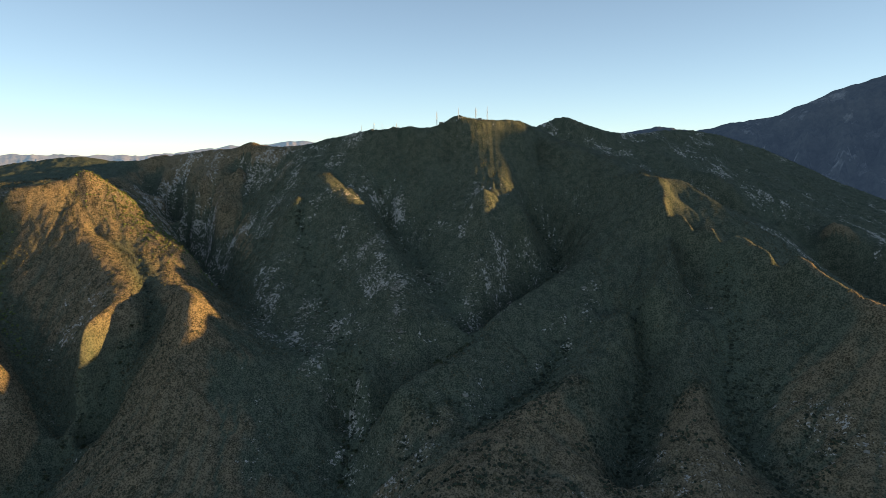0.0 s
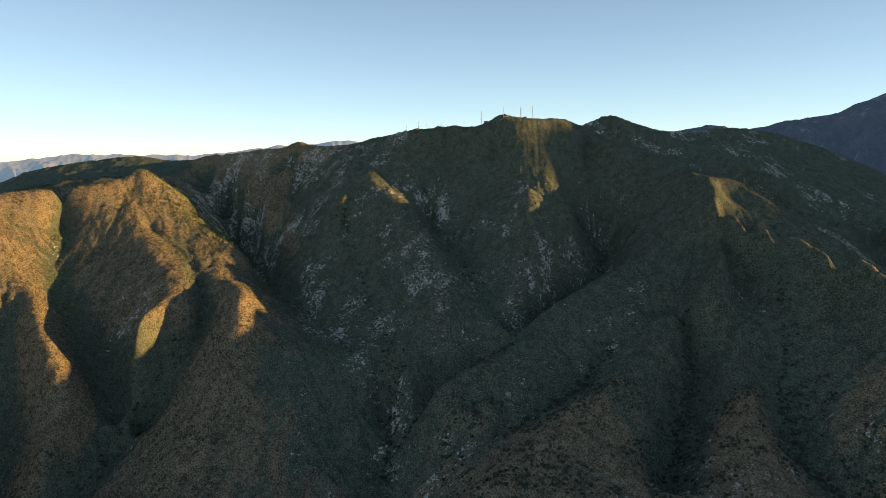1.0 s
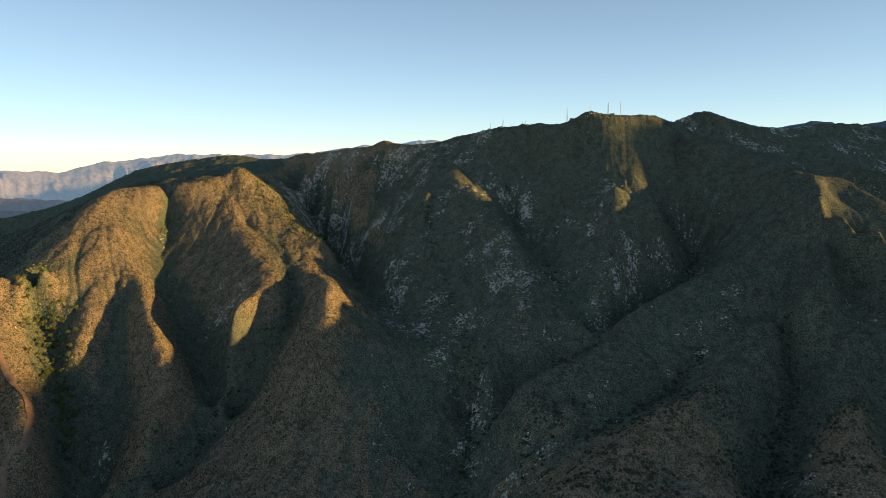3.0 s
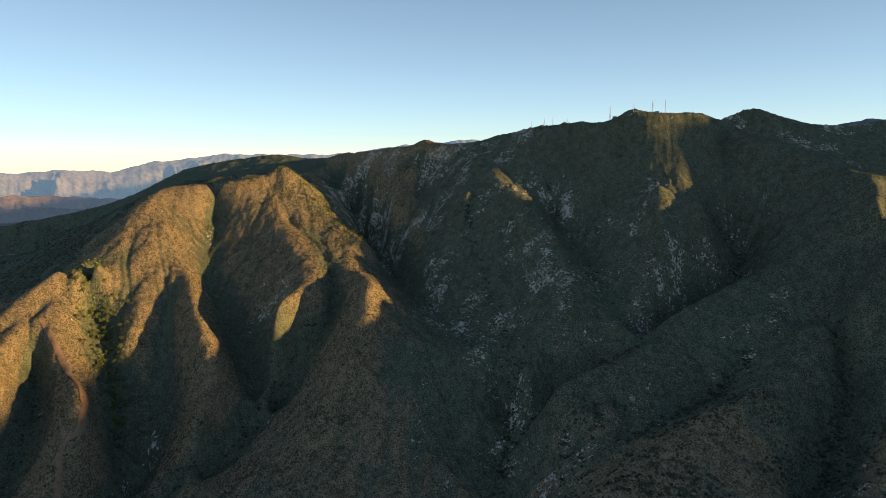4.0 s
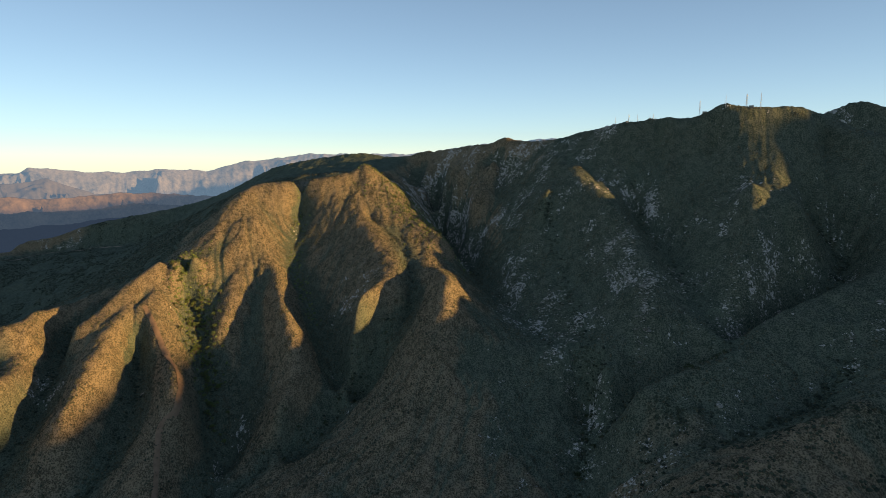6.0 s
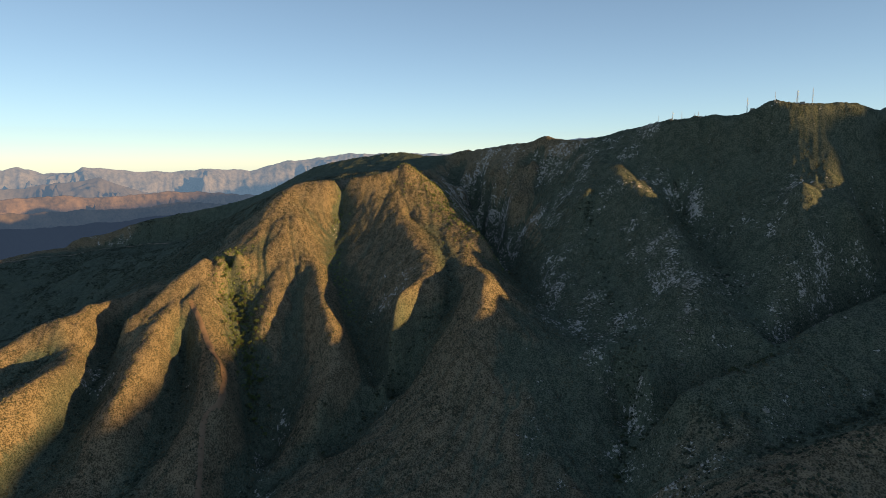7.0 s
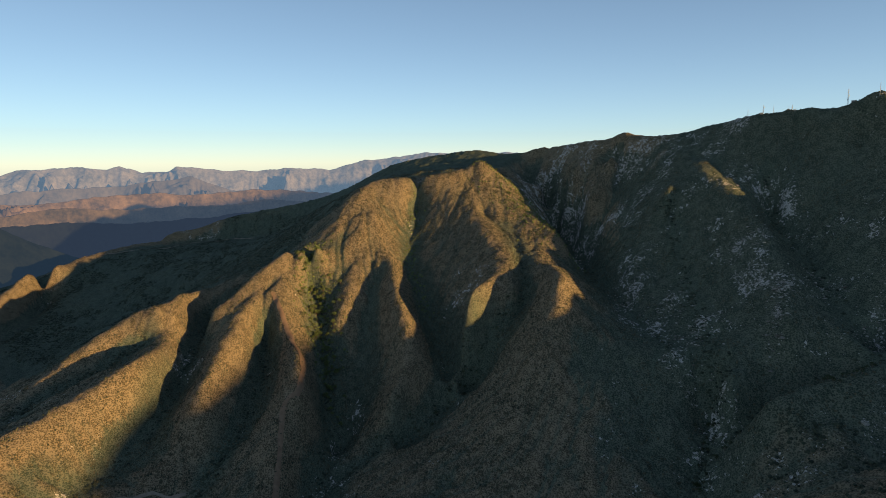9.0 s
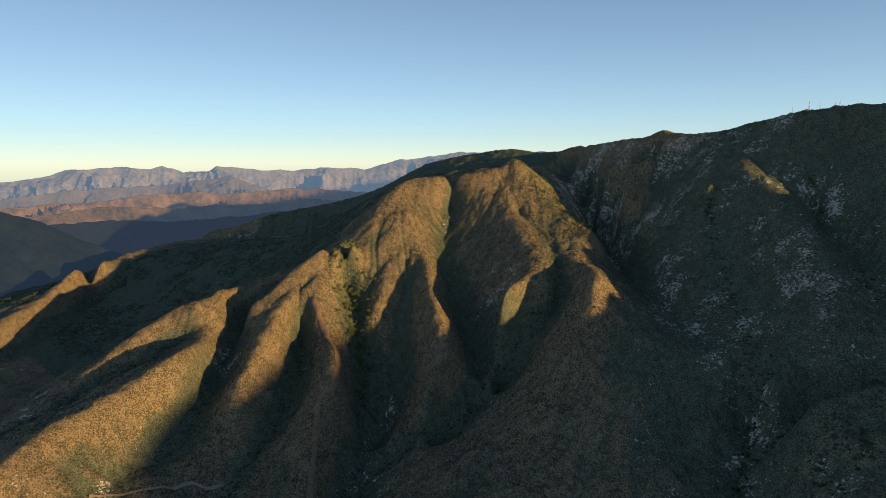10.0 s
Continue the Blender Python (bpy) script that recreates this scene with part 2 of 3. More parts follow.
CREASES["v_summit"] = [(17, 1400, 449), (12, 1325, 379), (1, 1270, 323)]
CREASES["v_shelf"] = [(-91, 1432, 451), (-93, 1369, 390), (-100, 1311, 331)]
CREASES["v_east"] = [(139, 1378, 444), (136, 1293, 380), (161, 1209, 323)]
CREASES["flute_b"] = [(435, 1108, 313), (440, 1048, 274), (453, 994, 244), (464, 933, 214)]
CREASES["v_flutes"] = [(413, 1101, 283), (409, 1030, 229), (407, 957, 189)]
CREASES["flute_c"] = [(465, 1074, 305), (472, 1011, 268)]
RING = [(-3100, -600, -150), (-3100, 600, -150), (-3100, 1500, -150), (-2600, 2500, -150), (-1200, 2700, -50), (-300, 2700, 120), (700, 2700, 200),
        (1500, 2500, 250), (1850, 1500, 200), (1850, 500, 150), (1850, -600, 60), (0, -600, -80), (-1200, -600, -120), (-3100, -600, -150)]
FLOOR = [(-900, 200, -110), (-500, 150, -90), (-60, 330, -60), (60, 200, -60), (250, 150, 0), (500, 200, 80)]
X0, Y0, CELL, NX, NY = -3200.0, -700.0, 10.0, 512, 352


def smooth_line(pts, step):
    """A rounded line through the points, cut every few metres."""
    p = np.array(pts, float)
    p = np.vstack([2 * p[0] - p[1], p, 2 * p[-1] - p[-2]])
    out = []
    for a, b, c, d in zip(p[:-3], p[1:-2], p[2:-1], p[3:]):
        n = max(2, int(np.linalg.norm(c[:2] - b[:2]) / step))
        t = (np.arange(n) / n)[:, None]
        out.append(0.5 * (2 * b + (c - a) * t + (2 * a - 5 * b + 4 * c - d) * t ** 2 + (3 * b - 3 * c + d - a) * t ** 3))
    return np.vstack([*out, p[-2][None]])


def relax(lines, cell, nx, ny, start, rounds):
    """The slopes between the lines: heights fixed on the lines, evenly graded elsewhere."""
    total, count = np.zeros((ny, nx)), np.zeros((ny, nx))
    for q in lines:
        i = np.clip(((q[:, 0] - X0) / cell).round().astype(int), 0, nx - 1)
        j = np.clip(((q[:, 1] - Y0) / cell).round().astype(int), 0, ny - 1)
        np.add.at(total, (j, i), q[:, 2])
        np.add.at(count, (j, i), 1)
    fixed = count > 0
    value = total / np.maximum(count, 1)
    h = np.where(fixed, value, start)
    for _ in range(rounds):
        e = np.pad(h, 1, mode="edge")
        a = 0.25 * (e[1:-1, :-2] + e[1:-1, 2:] + e[:-2, 1:-1] + e[2:, 1:-1])
        h = np.where(fixed, value, h + 1.0 * (a - h))
    return h


def resample(h, ny, nx):
    """Bilinear resize of a grid that keeps its corners."""
    j, i = np.linspace(0, h.shape[0] - 1, ny), np.linspace(0, h.shape[1] - 1, nx)
    j0, i0 = np.minimum(j.astype(int), h.shape[0] - 2), np.minimum(i.astype(int), h.shape[1] - 2)
    u, v = (j - j0)[:, None], (i - i0)[None]
    return (h[j0][:, i0] * (1 - u) * (1 - v) + h[j0][:, i0 + 1] * (1 - u) * v + h[j0 + 1][:, i0] * u * (1 - v) + h[j0 + 1][:, i0 + 1] * u * v)


rng = np.random.default_rng(7)
LATTICE = rng.random((512, 512))


def grain(x, y, size, seed=0):
    """Smooth random field in -1..1 with lumps of that size."""
    u, v = x / size + 37.7 * seed, y / size + 91.3 * seed
    i, j = np.floor(u).astype(int), np.floor(v).astype(int)
    a, b = u - i, v - j
    a, b = a * a * (3 - 2 * a), b * b * (3 - 2 * b)
    g = lambda p, q: LATTICE[q % 512, p % 512]
    return 2 * ((g(i, j) * (1 - a) + g(i + 1, j) * a) * (1 - b) + (g(i, j + 1) * (1 - a) + g(i + 1, j + 1) * a) * b) - 1


def fractal(x, y, size, octaves, seed=0, keep=0.5):
    return sum(keep ** k * grain(x + 0.37 * size * k, y - 0.61 * size * k, size / 2 ** k, seed + k) for k in range(octaves))


def carve(h, cell, rounds, strength, cap, soften):
    """Rain cuts gullies into the slopes, creep rounds them."""
    ny, nx = h.shape
    index = np.arange(ny * nx).reshape(ny, nx)
    for _ in range(rounds):
        best, to = np.zeros((ny, nx)), index.copy()
        pad = np.pad(h, 1, mode="edge")
        padi = np.pad(index, 1, mode="edge")
        for dj in (-1, 0, 1):
            for di in (-1, 0, 1):
                if di or dj:
                    drop = (h - pad[1 + dj:1 + dj + ny, 1 + di:1 + di + nx]) / (cell * math.hypot(di, dj))
                    better = drop > best
                    best = np.where(better, drop, best)
                    to = np.where(better, padi[1 + dj:1 + dj + ny, 1 + di:1 + di + nx], to)
        order = np.argsort(-h, axis=None).tolist()
        flat_to = to.ravel().tolist()
        area = [1.0] * (ny * nx)
        for k in order:
            r = flat_to[k]
            if r != k:
                area[r] += area[k]
        power = (strength * np.minimum(np.array(area), cap) ** 0.5).tolist()
        z = h.ravel().tolist()
        for k in reversed(order):
            r = flat_to[k]
            if r != k:
                f = power[k]
                z[k] = (z[k] + f * z[r]) / (1 + f)
        h = np.array(z).reshape(ny, nx)
        e = np.pad(h, 1, mode="edge")
        h = h + soften * (0.25 * (e[1:-1, :-2] + e[1:-1, 2:] + e[:-2, 1:-1] + e[2:, 1:-1]) - h)
    return h


def graded(lines, ny, nx, start):
    h = np.full((6, 7), start)
    for f, rounds in ((16, 200), (8, 200), (4, 200), (2, 200), (1, 120)):
        mx, my = int(nx / f), int(ny / f)
        h = relax(lines, CELL * nx / mx, mx, my, resample(h, my, mx), rounds)
    return resample(h, ny * 2 - 1, nx * 2 - 1)


def flow(h):
    e = np.pad(h, 1, mode="edge")
    return 0.25 * (e[1:-1, :-2] + e[1:-1, 2:] + e[:-2, 1:-1] + e[2:, 1:-1]) - h


def rounded(h, lines, rounds):
    """Crests and hollows weather round, close to their lines."""
    total, count = np.zeros(h.shape), np.zeros(h.shape)
    for q in lines:
        i = np.clip(((q[:, 0] - X0) / CELL).round().astype(int), 0, h.shape[1] - 1)
        j = np.clip(((q[:, 1] - Y0) / CELL).round().astype(int), 0, h.shape[0] - 1)
        np.add.at(total, (j, i), q[:, 2])
        np.add.at(count, (j, i), 1)
    fixed, value = count > 0, total / np.maximum(count, 1)
    for _ in range(rounds):
        h = h - 0.4 * flow(flow(h))
        h = np.where(fixed, h + 0.2 * (value - h), h)
    return h


def lay_land():
    lines = [smooth_line(v, 3.0) for v in CREASES.values()] + [smooth_line(RING, 3.0), smooth_line(FLOOR, 3.0)]
    h = resample(rounded(resample(graded(lines, NY, NX, 100.0), NY, NX), lines, 100), NY * 2 - 1, NX * 2 - 1)
    x, y = np.meshgrid(X0 + CELL / 2 * np.arange(NX * 2 - 1), Y0 + CELL / 2 * np.arange(NY * 2 - 1))
    h = carve(h + 4.5 * fractal(x, y, 55.0, 5, 3, 0.62), CELL / 2, 9, 0.015, 120.0, 0.07)
    lost = []
    for q in lines:  # crests and beds keep their level
        i = np.clip(((q[:, 0] - X0) / (CELL / 2)).round().astype(int), 0, h.shape[1] - 1)
        j = np.clip(((q[:, 1] - Y0) / (CELL / 2)).round().astype(int), 0, h.shape[0] - 1)
        lost.append(np.column_stack([q[:, :2], np.clip(q[:, 2] - h[j, i], -25, 25)]))
    c = graded(lost, NY, NX, 0.0)
    for _ in range(4):
        c = c + 0.8 * flow(c)
    return h + c


LAND = lay_land()


def height(x, y):
    """Height of the land, without its shrubs."""
    u = np.clip((np.asarray(x, float) - X0) / (CELL / 2), 0, LAND.shape[1] - 1.001)
    v = np.clip((np.asarray(y, float) - Y0) / (CELL / 2), 0, LAND.shape[0] - 1.001)
    i, j = u.astype(int), v.astype(int)
    a, b = u - i, v - j
    return (LAND[j, i] * (1 - a) + LAND[j, i + 1] * a) * (1 - b) + (LAND[j + 1, i] * (1 - a) + LAND[j + 1, i + 1] * a) * b


def blurred(h, times):
    for _ in range(times):
        e = np.pad(h, 1, mode="edge")
        h = (h + e[1:-1, :-2] + e[1:-1, 2:] + e[:-2, 1:-1] + e[2:, 1:-1]) / 5
    return h


def sampled(grid, x, y):
    u = np.clip((np.asarray(x, float) - X0) / (CELL / 2), 0, grid.shape[1] - 1.001).astype(int)
    v = np.clip((np.asarray(y, float) - Y0) / (CELL / 2), 0, grid.shape[0] - 1.001).astype(int)
    return grid[v, u]


def drainage(h):
    """How much slope drains through each spot: thin lines along every gully."""
    ny, nx = h.shape
    index = np.arange(ny * nx).reshape(ny, nx)
    best, to = np.zeros((ny, nx)), index.copy()
    pad, padi = np.pad(h, 1, mode="edge"), np.pad(index, 1, mode="edge")
    for dj, di in ((-1, -1), (-1, 0), (-1, 1), (0, -1), (0, 1), (1, -1), (1, 0), (1, 1)):
        drop = (h - pad[1 + dj:1 + dj + ny, 1 + di:1 + di + nx]) / math.hypot(di, dj)
        better = drop > best
        best = np.where(better, drop, best)
        to = np.where(better, padi[1 + dj:1 + dj + ny, 1 + di:1 + di + nx], to)
    area, flat_to = [1.0] * (ny * nx), to.ravel().tolist()
    for k in np.argsort(-h, axis=None).tolist():
        if flat_to[k] != k:
            area[flat_to[k]] += area[k]
    return np.array(area).reshape(ny, nx)


GULLY = np.clip((np.log2(drainage(LAND)) - 2.5) / 4.5, 0, 1)
BULGE = LAND - blurred(LAND, 90)  # crests dry out, hollows stay moist


def sheet(name, x, y, z, mat, closed=False, fields=()):
    """A mesh over a grid of points, rows by columns."""
    ny, nx = x.shape
    me = bpy.data.meshes.new(name)
    me.vertices.add(nx * ny)
    me.vertices.foreach_set("co", np.stack([x, y, z], -1).astype(np.float32).ravel())
    i, j = np.meshgrid(np.arange(nx if closed else nx - 1), np.arange(ny - 1))
    i2 = (i + 1) % nx
    quads = np.stack([j * nx + i, j * nx + i2, (j + 1) * nx + i2, (j + 1) * nx + i], -1).reshape(-1, 4)
    me.loops.add(quads.size)
    me.loops.foreach_set("vertex_index", quads.astype(np.int32).ravel())
    me.polygons.add(len(quads))
    me.polygons.foreach_set("loop_start", np.arange(0, quads.size, 4, dtype=np.int32))
    for key, val in fields:
        at = me.attributes.new(key, "FLOAT", "POINT")
        at.data.foreach_set("value", val.astype(np.float32).ravel())
    me.update(calc_edges=True)
    me.materials.append(mat)
    return new(name, me)


def shade_brush():
    """Thick evergreen brush painted for the shade on the far side of the left spine, thin on its sunlit crests."""
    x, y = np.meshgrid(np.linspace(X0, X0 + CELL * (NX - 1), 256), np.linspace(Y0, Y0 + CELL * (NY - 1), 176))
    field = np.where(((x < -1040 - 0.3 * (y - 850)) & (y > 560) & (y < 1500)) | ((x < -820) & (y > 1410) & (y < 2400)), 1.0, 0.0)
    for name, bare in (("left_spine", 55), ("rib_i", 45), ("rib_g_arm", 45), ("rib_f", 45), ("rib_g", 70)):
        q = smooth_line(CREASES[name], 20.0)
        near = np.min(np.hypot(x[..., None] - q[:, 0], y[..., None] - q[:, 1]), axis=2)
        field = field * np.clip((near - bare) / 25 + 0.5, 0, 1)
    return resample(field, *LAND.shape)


def gap(x, y, name):
    """Distance in plan from a crest or stream bed."""
    q = smooth_line(CREASES[name], 20.0)
    best = np.full(np.shape(x), 1e9)
    for px, py in q[:, :2]:
        best = np.minimum(best, np.hypot(x - px, y - py))
    return best


PLAN_X, PLAN_Y = np.meshgrid(np.linspace(X0, X0 + CELL * (NX - 1), 512), np.linspace(Y0, Y0 + CELL * (NY - 1), 352))


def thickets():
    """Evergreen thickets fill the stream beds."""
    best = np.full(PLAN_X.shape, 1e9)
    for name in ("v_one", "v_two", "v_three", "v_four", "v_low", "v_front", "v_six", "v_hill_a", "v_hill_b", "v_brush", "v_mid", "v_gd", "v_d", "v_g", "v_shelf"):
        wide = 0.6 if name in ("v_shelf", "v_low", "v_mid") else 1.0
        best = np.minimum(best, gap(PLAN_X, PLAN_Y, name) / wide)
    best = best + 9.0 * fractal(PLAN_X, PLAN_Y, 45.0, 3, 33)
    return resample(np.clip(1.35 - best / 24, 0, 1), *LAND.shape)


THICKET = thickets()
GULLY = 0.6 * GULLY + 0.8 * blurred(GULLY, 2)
SHADE_BRUSH = shade_brush()
# real gully brush together with the slope colour painted for shade
BRUSH_AND_SHADE = np.clip(np.maximum.reduce([0.85 * SHADE_BRUSH, 0.85 * THICKET, 0.75 * GULLY]), 0, 1)


def stony():
    """Bare stone breaks through on steep flanks and walls, hardly on the smooth grassy crests."""
    x, y = PLAN_X, PLAN_Y
    grassy = np.minimum.reduce([gap(x, y, "front_spur") / 150, gap(x, y, "right_ridge") / 130, gap(x, y, "s_rib_shoulder") / 70, gap(x, y, "left_spine") / 60, gap(x, y, "mid_rib") / 110, 0.15 + gap(x, y, "spur_lip") / 120, 0.2 + gap(x, y, "front_face") / 160])
    base = 0.42 + 0.75 * fractal(x, y, 75.0, 4, 11, 0.6) - resample(BULGE, 352, 512) / 110
    base = base + 0.25 * ((y > 1330) & (x > -760) & (x < -330)) - 0.5 * np.clip((-600 - x) / 150, 0, 1) * (y < 1330)
    base = np.clip(base, 0, 1) * np.clip(grassy, 0.12, 1) * np.where((x > 100) & (y < 850), 0.72, 1.0) * np.where((x > -60) & (x < 140) & (y > 1290), 0.55, 1.0)
    for px, py, wide in ((-78, 1046, 22), (-79, 992, 22), (-157, 1163, 34), (-189, 1019, 36), (78, 1091, 28), (45, 1044, 26), (-334, 1129, 34), (-250, 1090, 34), (63, 1012, 26), (-20, 1120, 30)):
        base = np.maximum(base, 0.95 * np.exp(-((x - px) ** 2 + (y - py) ** 2) / wide ** 2))
    return resample(base, *LAND.shape) * (1 - 0.8 * SHADE_BRUSH) * np.clip(1.15 - 0.8 * GULLY, 0.2, 1)


STONY = stony()


def rockiness(x, y):
    return sampled(STONY, x, y)


def ground():
    """One sheet of ground to the horizon, finer where the slopes stand."""
    az = np.concatenate([np.arange(-44, 80, 0.115), np.arange(82, 314, 1.0)])
    r = np.concatenate([[0.05, 40, 90, 150, 200, 240, 270, 300], np.geomspace(320, 2500, 620), np.geomspace(2530, 4950, 40)])
    a, d = np.meshgrid(np.radians(az), r)
    x, y = -d * np.sin(a), d * np.cos(a)
    z = height(x, y)
    edge = np.clip((np.hypot(x, y) - 2600) / 600, 0, 1)
    z = z * (1 - edge) - 120 * edge
    rock = rockiness(x, y)
    near = np.clip((2600 - d) / 300, 0, 1) * np.clip((d - 300) / 50, 0, 1)
    z = z + near * (0.9 * grain(x, y, 9.0, 5) + 1.1 * grain(x, y, 4.2, 6) + 0.5 * grain(x, y, 1.9, 8))
    moist = np.exp(-((x + 40) / 420) ** 2 - ((y - 1180) / 300) ** 2)  # the bowl below the summit stays green
    near_spur = sampled(resample(gap(PLAN_X, PLAN_Y, "front_spur"), *LAND.shape), x, y)
    dry = np.clip(0.5 + sampled(BULGE, x, y) / 22 * (1 - 0.65 * np.clip((x + 250) / 150, 0, 1)) - 0.5 * sampled(SHADE_BRUSH, x, y) + 0.36 * np.clip((x + 150) / 150, 0, 1) * np.clip((900 - y) / 150, 0, 1) + 0.22 * fractal(x, y, 60.0, 3, 27) - 0.5 * moist + 0.3 * np.clip((-450 - x) / 200, 0, 1) - 0.35 * np.clip((x + 420) / 150, 0, 1) * np.clip((y - 700) / 150, 0, 1) + 0.45 * np.exp(-(near_spur / 150) ** 2), 0, 1)
    ob = sheet("ground", x, y, z, GROUND, True, [("rock", rock), ("dry", dry), ("brush", sampled(BRUSH_AND_SHADE, x, y))])
    return tagged(ob, "steep chaparral mountainside with ridges, gullies and pale rock outcrops", "ground", kind="structure")


ground()


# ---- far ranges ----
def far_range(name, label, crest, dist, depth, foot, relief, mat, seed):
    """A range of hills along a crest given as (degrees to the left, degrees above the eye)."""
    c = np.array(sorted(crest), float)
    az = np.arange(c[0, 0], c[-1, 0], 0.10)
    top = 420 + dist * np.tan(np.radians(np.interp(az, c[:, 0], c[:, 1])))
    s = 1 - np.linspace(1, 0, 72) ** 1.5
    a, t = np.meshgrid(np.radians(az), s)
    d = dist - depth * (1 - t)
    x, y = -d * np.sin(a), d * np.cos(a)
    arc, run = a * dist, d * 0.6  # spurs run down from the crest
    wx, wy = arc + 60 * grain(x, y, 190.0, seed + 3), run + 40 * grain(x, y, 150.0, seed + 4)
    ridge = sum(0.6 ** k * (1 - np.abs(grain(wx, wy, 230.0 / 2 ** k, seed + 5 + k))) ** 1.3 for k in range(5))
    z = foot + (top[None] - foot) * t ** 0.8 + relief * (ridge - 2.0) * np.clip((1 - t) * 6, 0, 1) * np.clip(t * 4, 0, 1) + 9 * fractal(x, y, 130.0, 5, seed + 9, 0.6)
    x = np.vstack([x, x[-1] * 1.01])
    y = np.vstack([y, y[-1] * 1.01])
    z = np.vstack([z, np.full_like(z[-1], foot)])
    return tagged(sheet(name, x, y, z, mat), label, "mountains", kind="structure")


# blue haze is put into each range's material as emission
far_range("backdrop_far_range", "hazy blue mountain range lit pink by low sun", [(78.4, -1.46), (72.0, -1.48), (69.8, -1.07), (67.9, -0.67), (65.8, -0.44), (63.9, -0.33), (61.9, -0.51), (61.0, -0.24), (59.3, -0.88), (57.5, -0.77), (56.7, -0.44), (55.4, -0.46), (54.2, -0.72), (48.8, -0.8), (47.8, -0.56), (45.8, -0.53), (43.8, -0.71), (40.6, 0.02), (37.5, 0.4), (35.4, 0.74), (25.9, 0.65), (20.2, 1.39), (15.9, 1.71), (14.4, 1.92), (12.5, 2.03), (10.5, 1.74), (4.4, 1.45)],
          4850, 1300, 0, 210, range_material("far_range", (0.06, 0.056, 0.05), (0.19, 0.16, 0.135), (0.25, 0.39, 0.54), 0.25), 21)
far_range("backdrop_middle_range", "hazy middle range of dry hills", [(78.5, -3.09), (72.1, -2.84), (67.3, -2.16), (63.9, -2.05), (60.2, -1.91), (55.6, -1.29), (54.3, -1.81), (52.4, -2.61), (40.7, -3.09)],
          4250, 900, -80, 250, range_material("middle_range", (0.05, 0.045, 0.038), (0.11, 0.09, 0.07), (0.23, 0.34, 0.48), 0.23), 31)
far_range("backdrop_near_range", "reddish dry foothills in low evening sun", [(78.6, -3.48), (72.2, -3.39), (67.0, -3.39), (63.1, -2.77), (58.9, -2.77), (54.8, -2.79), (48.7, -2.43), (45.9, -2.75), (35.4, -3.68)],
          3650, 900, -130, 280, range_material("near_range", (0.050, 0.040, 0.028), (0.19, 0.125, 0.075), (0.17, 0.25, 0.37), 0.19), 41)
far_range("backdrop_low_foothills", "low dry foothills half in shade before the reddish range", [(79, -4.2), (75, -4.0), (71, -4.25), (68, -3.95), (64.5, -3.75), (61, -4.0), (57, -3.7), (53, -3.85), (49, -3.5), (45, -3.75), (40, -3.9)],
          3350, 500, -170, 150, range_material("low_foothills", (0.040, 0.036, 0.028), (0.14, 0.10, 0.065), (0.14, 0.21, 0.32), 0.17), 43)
# near-black colour and blue glow paint the evening shade of a valley
far_range("backdrop_shade_painted_ridge", "low ridge painted dark blue for a valley in evening shade", [(80, -5.0), (72, -5.2), (66, -4.9), (60, -5.2), (54, -4.8), (48, -4.5), (42, -4.3), (36, -4.5)],
          2950, 350, -260, 40, range_material("shade_painted_ridge", (0.008, 0.010, 0.012), (0.014, 0.018, 0.020), (0.085, 0.125, 0.20), 0.20), 45)
# this hill's shade is in its near-black colour, its haze in the glow
far_range("backdrop_shade_painted_hill", "hill beyond the canyon, painted near-black for evening shade", [(84, -2.2), (78.5, -2.7), (75, -3.3), (72.2, -4.1), (70.8, -4.5), (67.6, -6.4), (64, -8.0)],
          2700, 500, -300, 30, range_material("shade_painted_hill", (0.008, 0.011, 0.009), (0.016, 0.020, 0.016), (0.06, 0.11, 0.18), 0.17), 47)
# crest beyond -42 degrees is unseen, its heights set to shade the lower slopes
# the mountain's blue is haze painted as emission over a dark base
far_range("backdrop_high_mountain", "tall dark mountain in evening shade, blue haze painted as glow", [(-11.1, 2.0), (-16.2, 2.69), (-18.8, 3.13), (-21.8, 2.68), (-24.2, 3.28), (-28.3, 3.78), (-31.7, 5.49), (-35.1, 6.36), (-42.1, 7.39), (-50, 7.4), (-60, 7.6), (-68, 7.4), (-72.62, 7.67), (-74.04, 7.48), (-75.46, 7.14), (-76.86, 5.41), (-78.26, 4.59), (-79.64, 4.12), (-81.01, 3.53), (-82.38, 3.02), (-83.74, 3.05), (-85.09, 3.17), (-86.44, 2.75), (-87.78, 2.57), (-89.12, 2.09), (-90.46, 1.35), (-91.79, 0.66), (-94.46, 0.67), (-97.13, 0.66), (-98.46, 0.65), (-99.8, 0.64), (-119.8, 0.64)],
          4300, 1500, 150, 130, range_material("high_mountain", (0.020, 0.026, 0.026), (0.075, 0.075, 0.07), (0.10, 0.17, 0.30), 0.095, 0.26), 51)


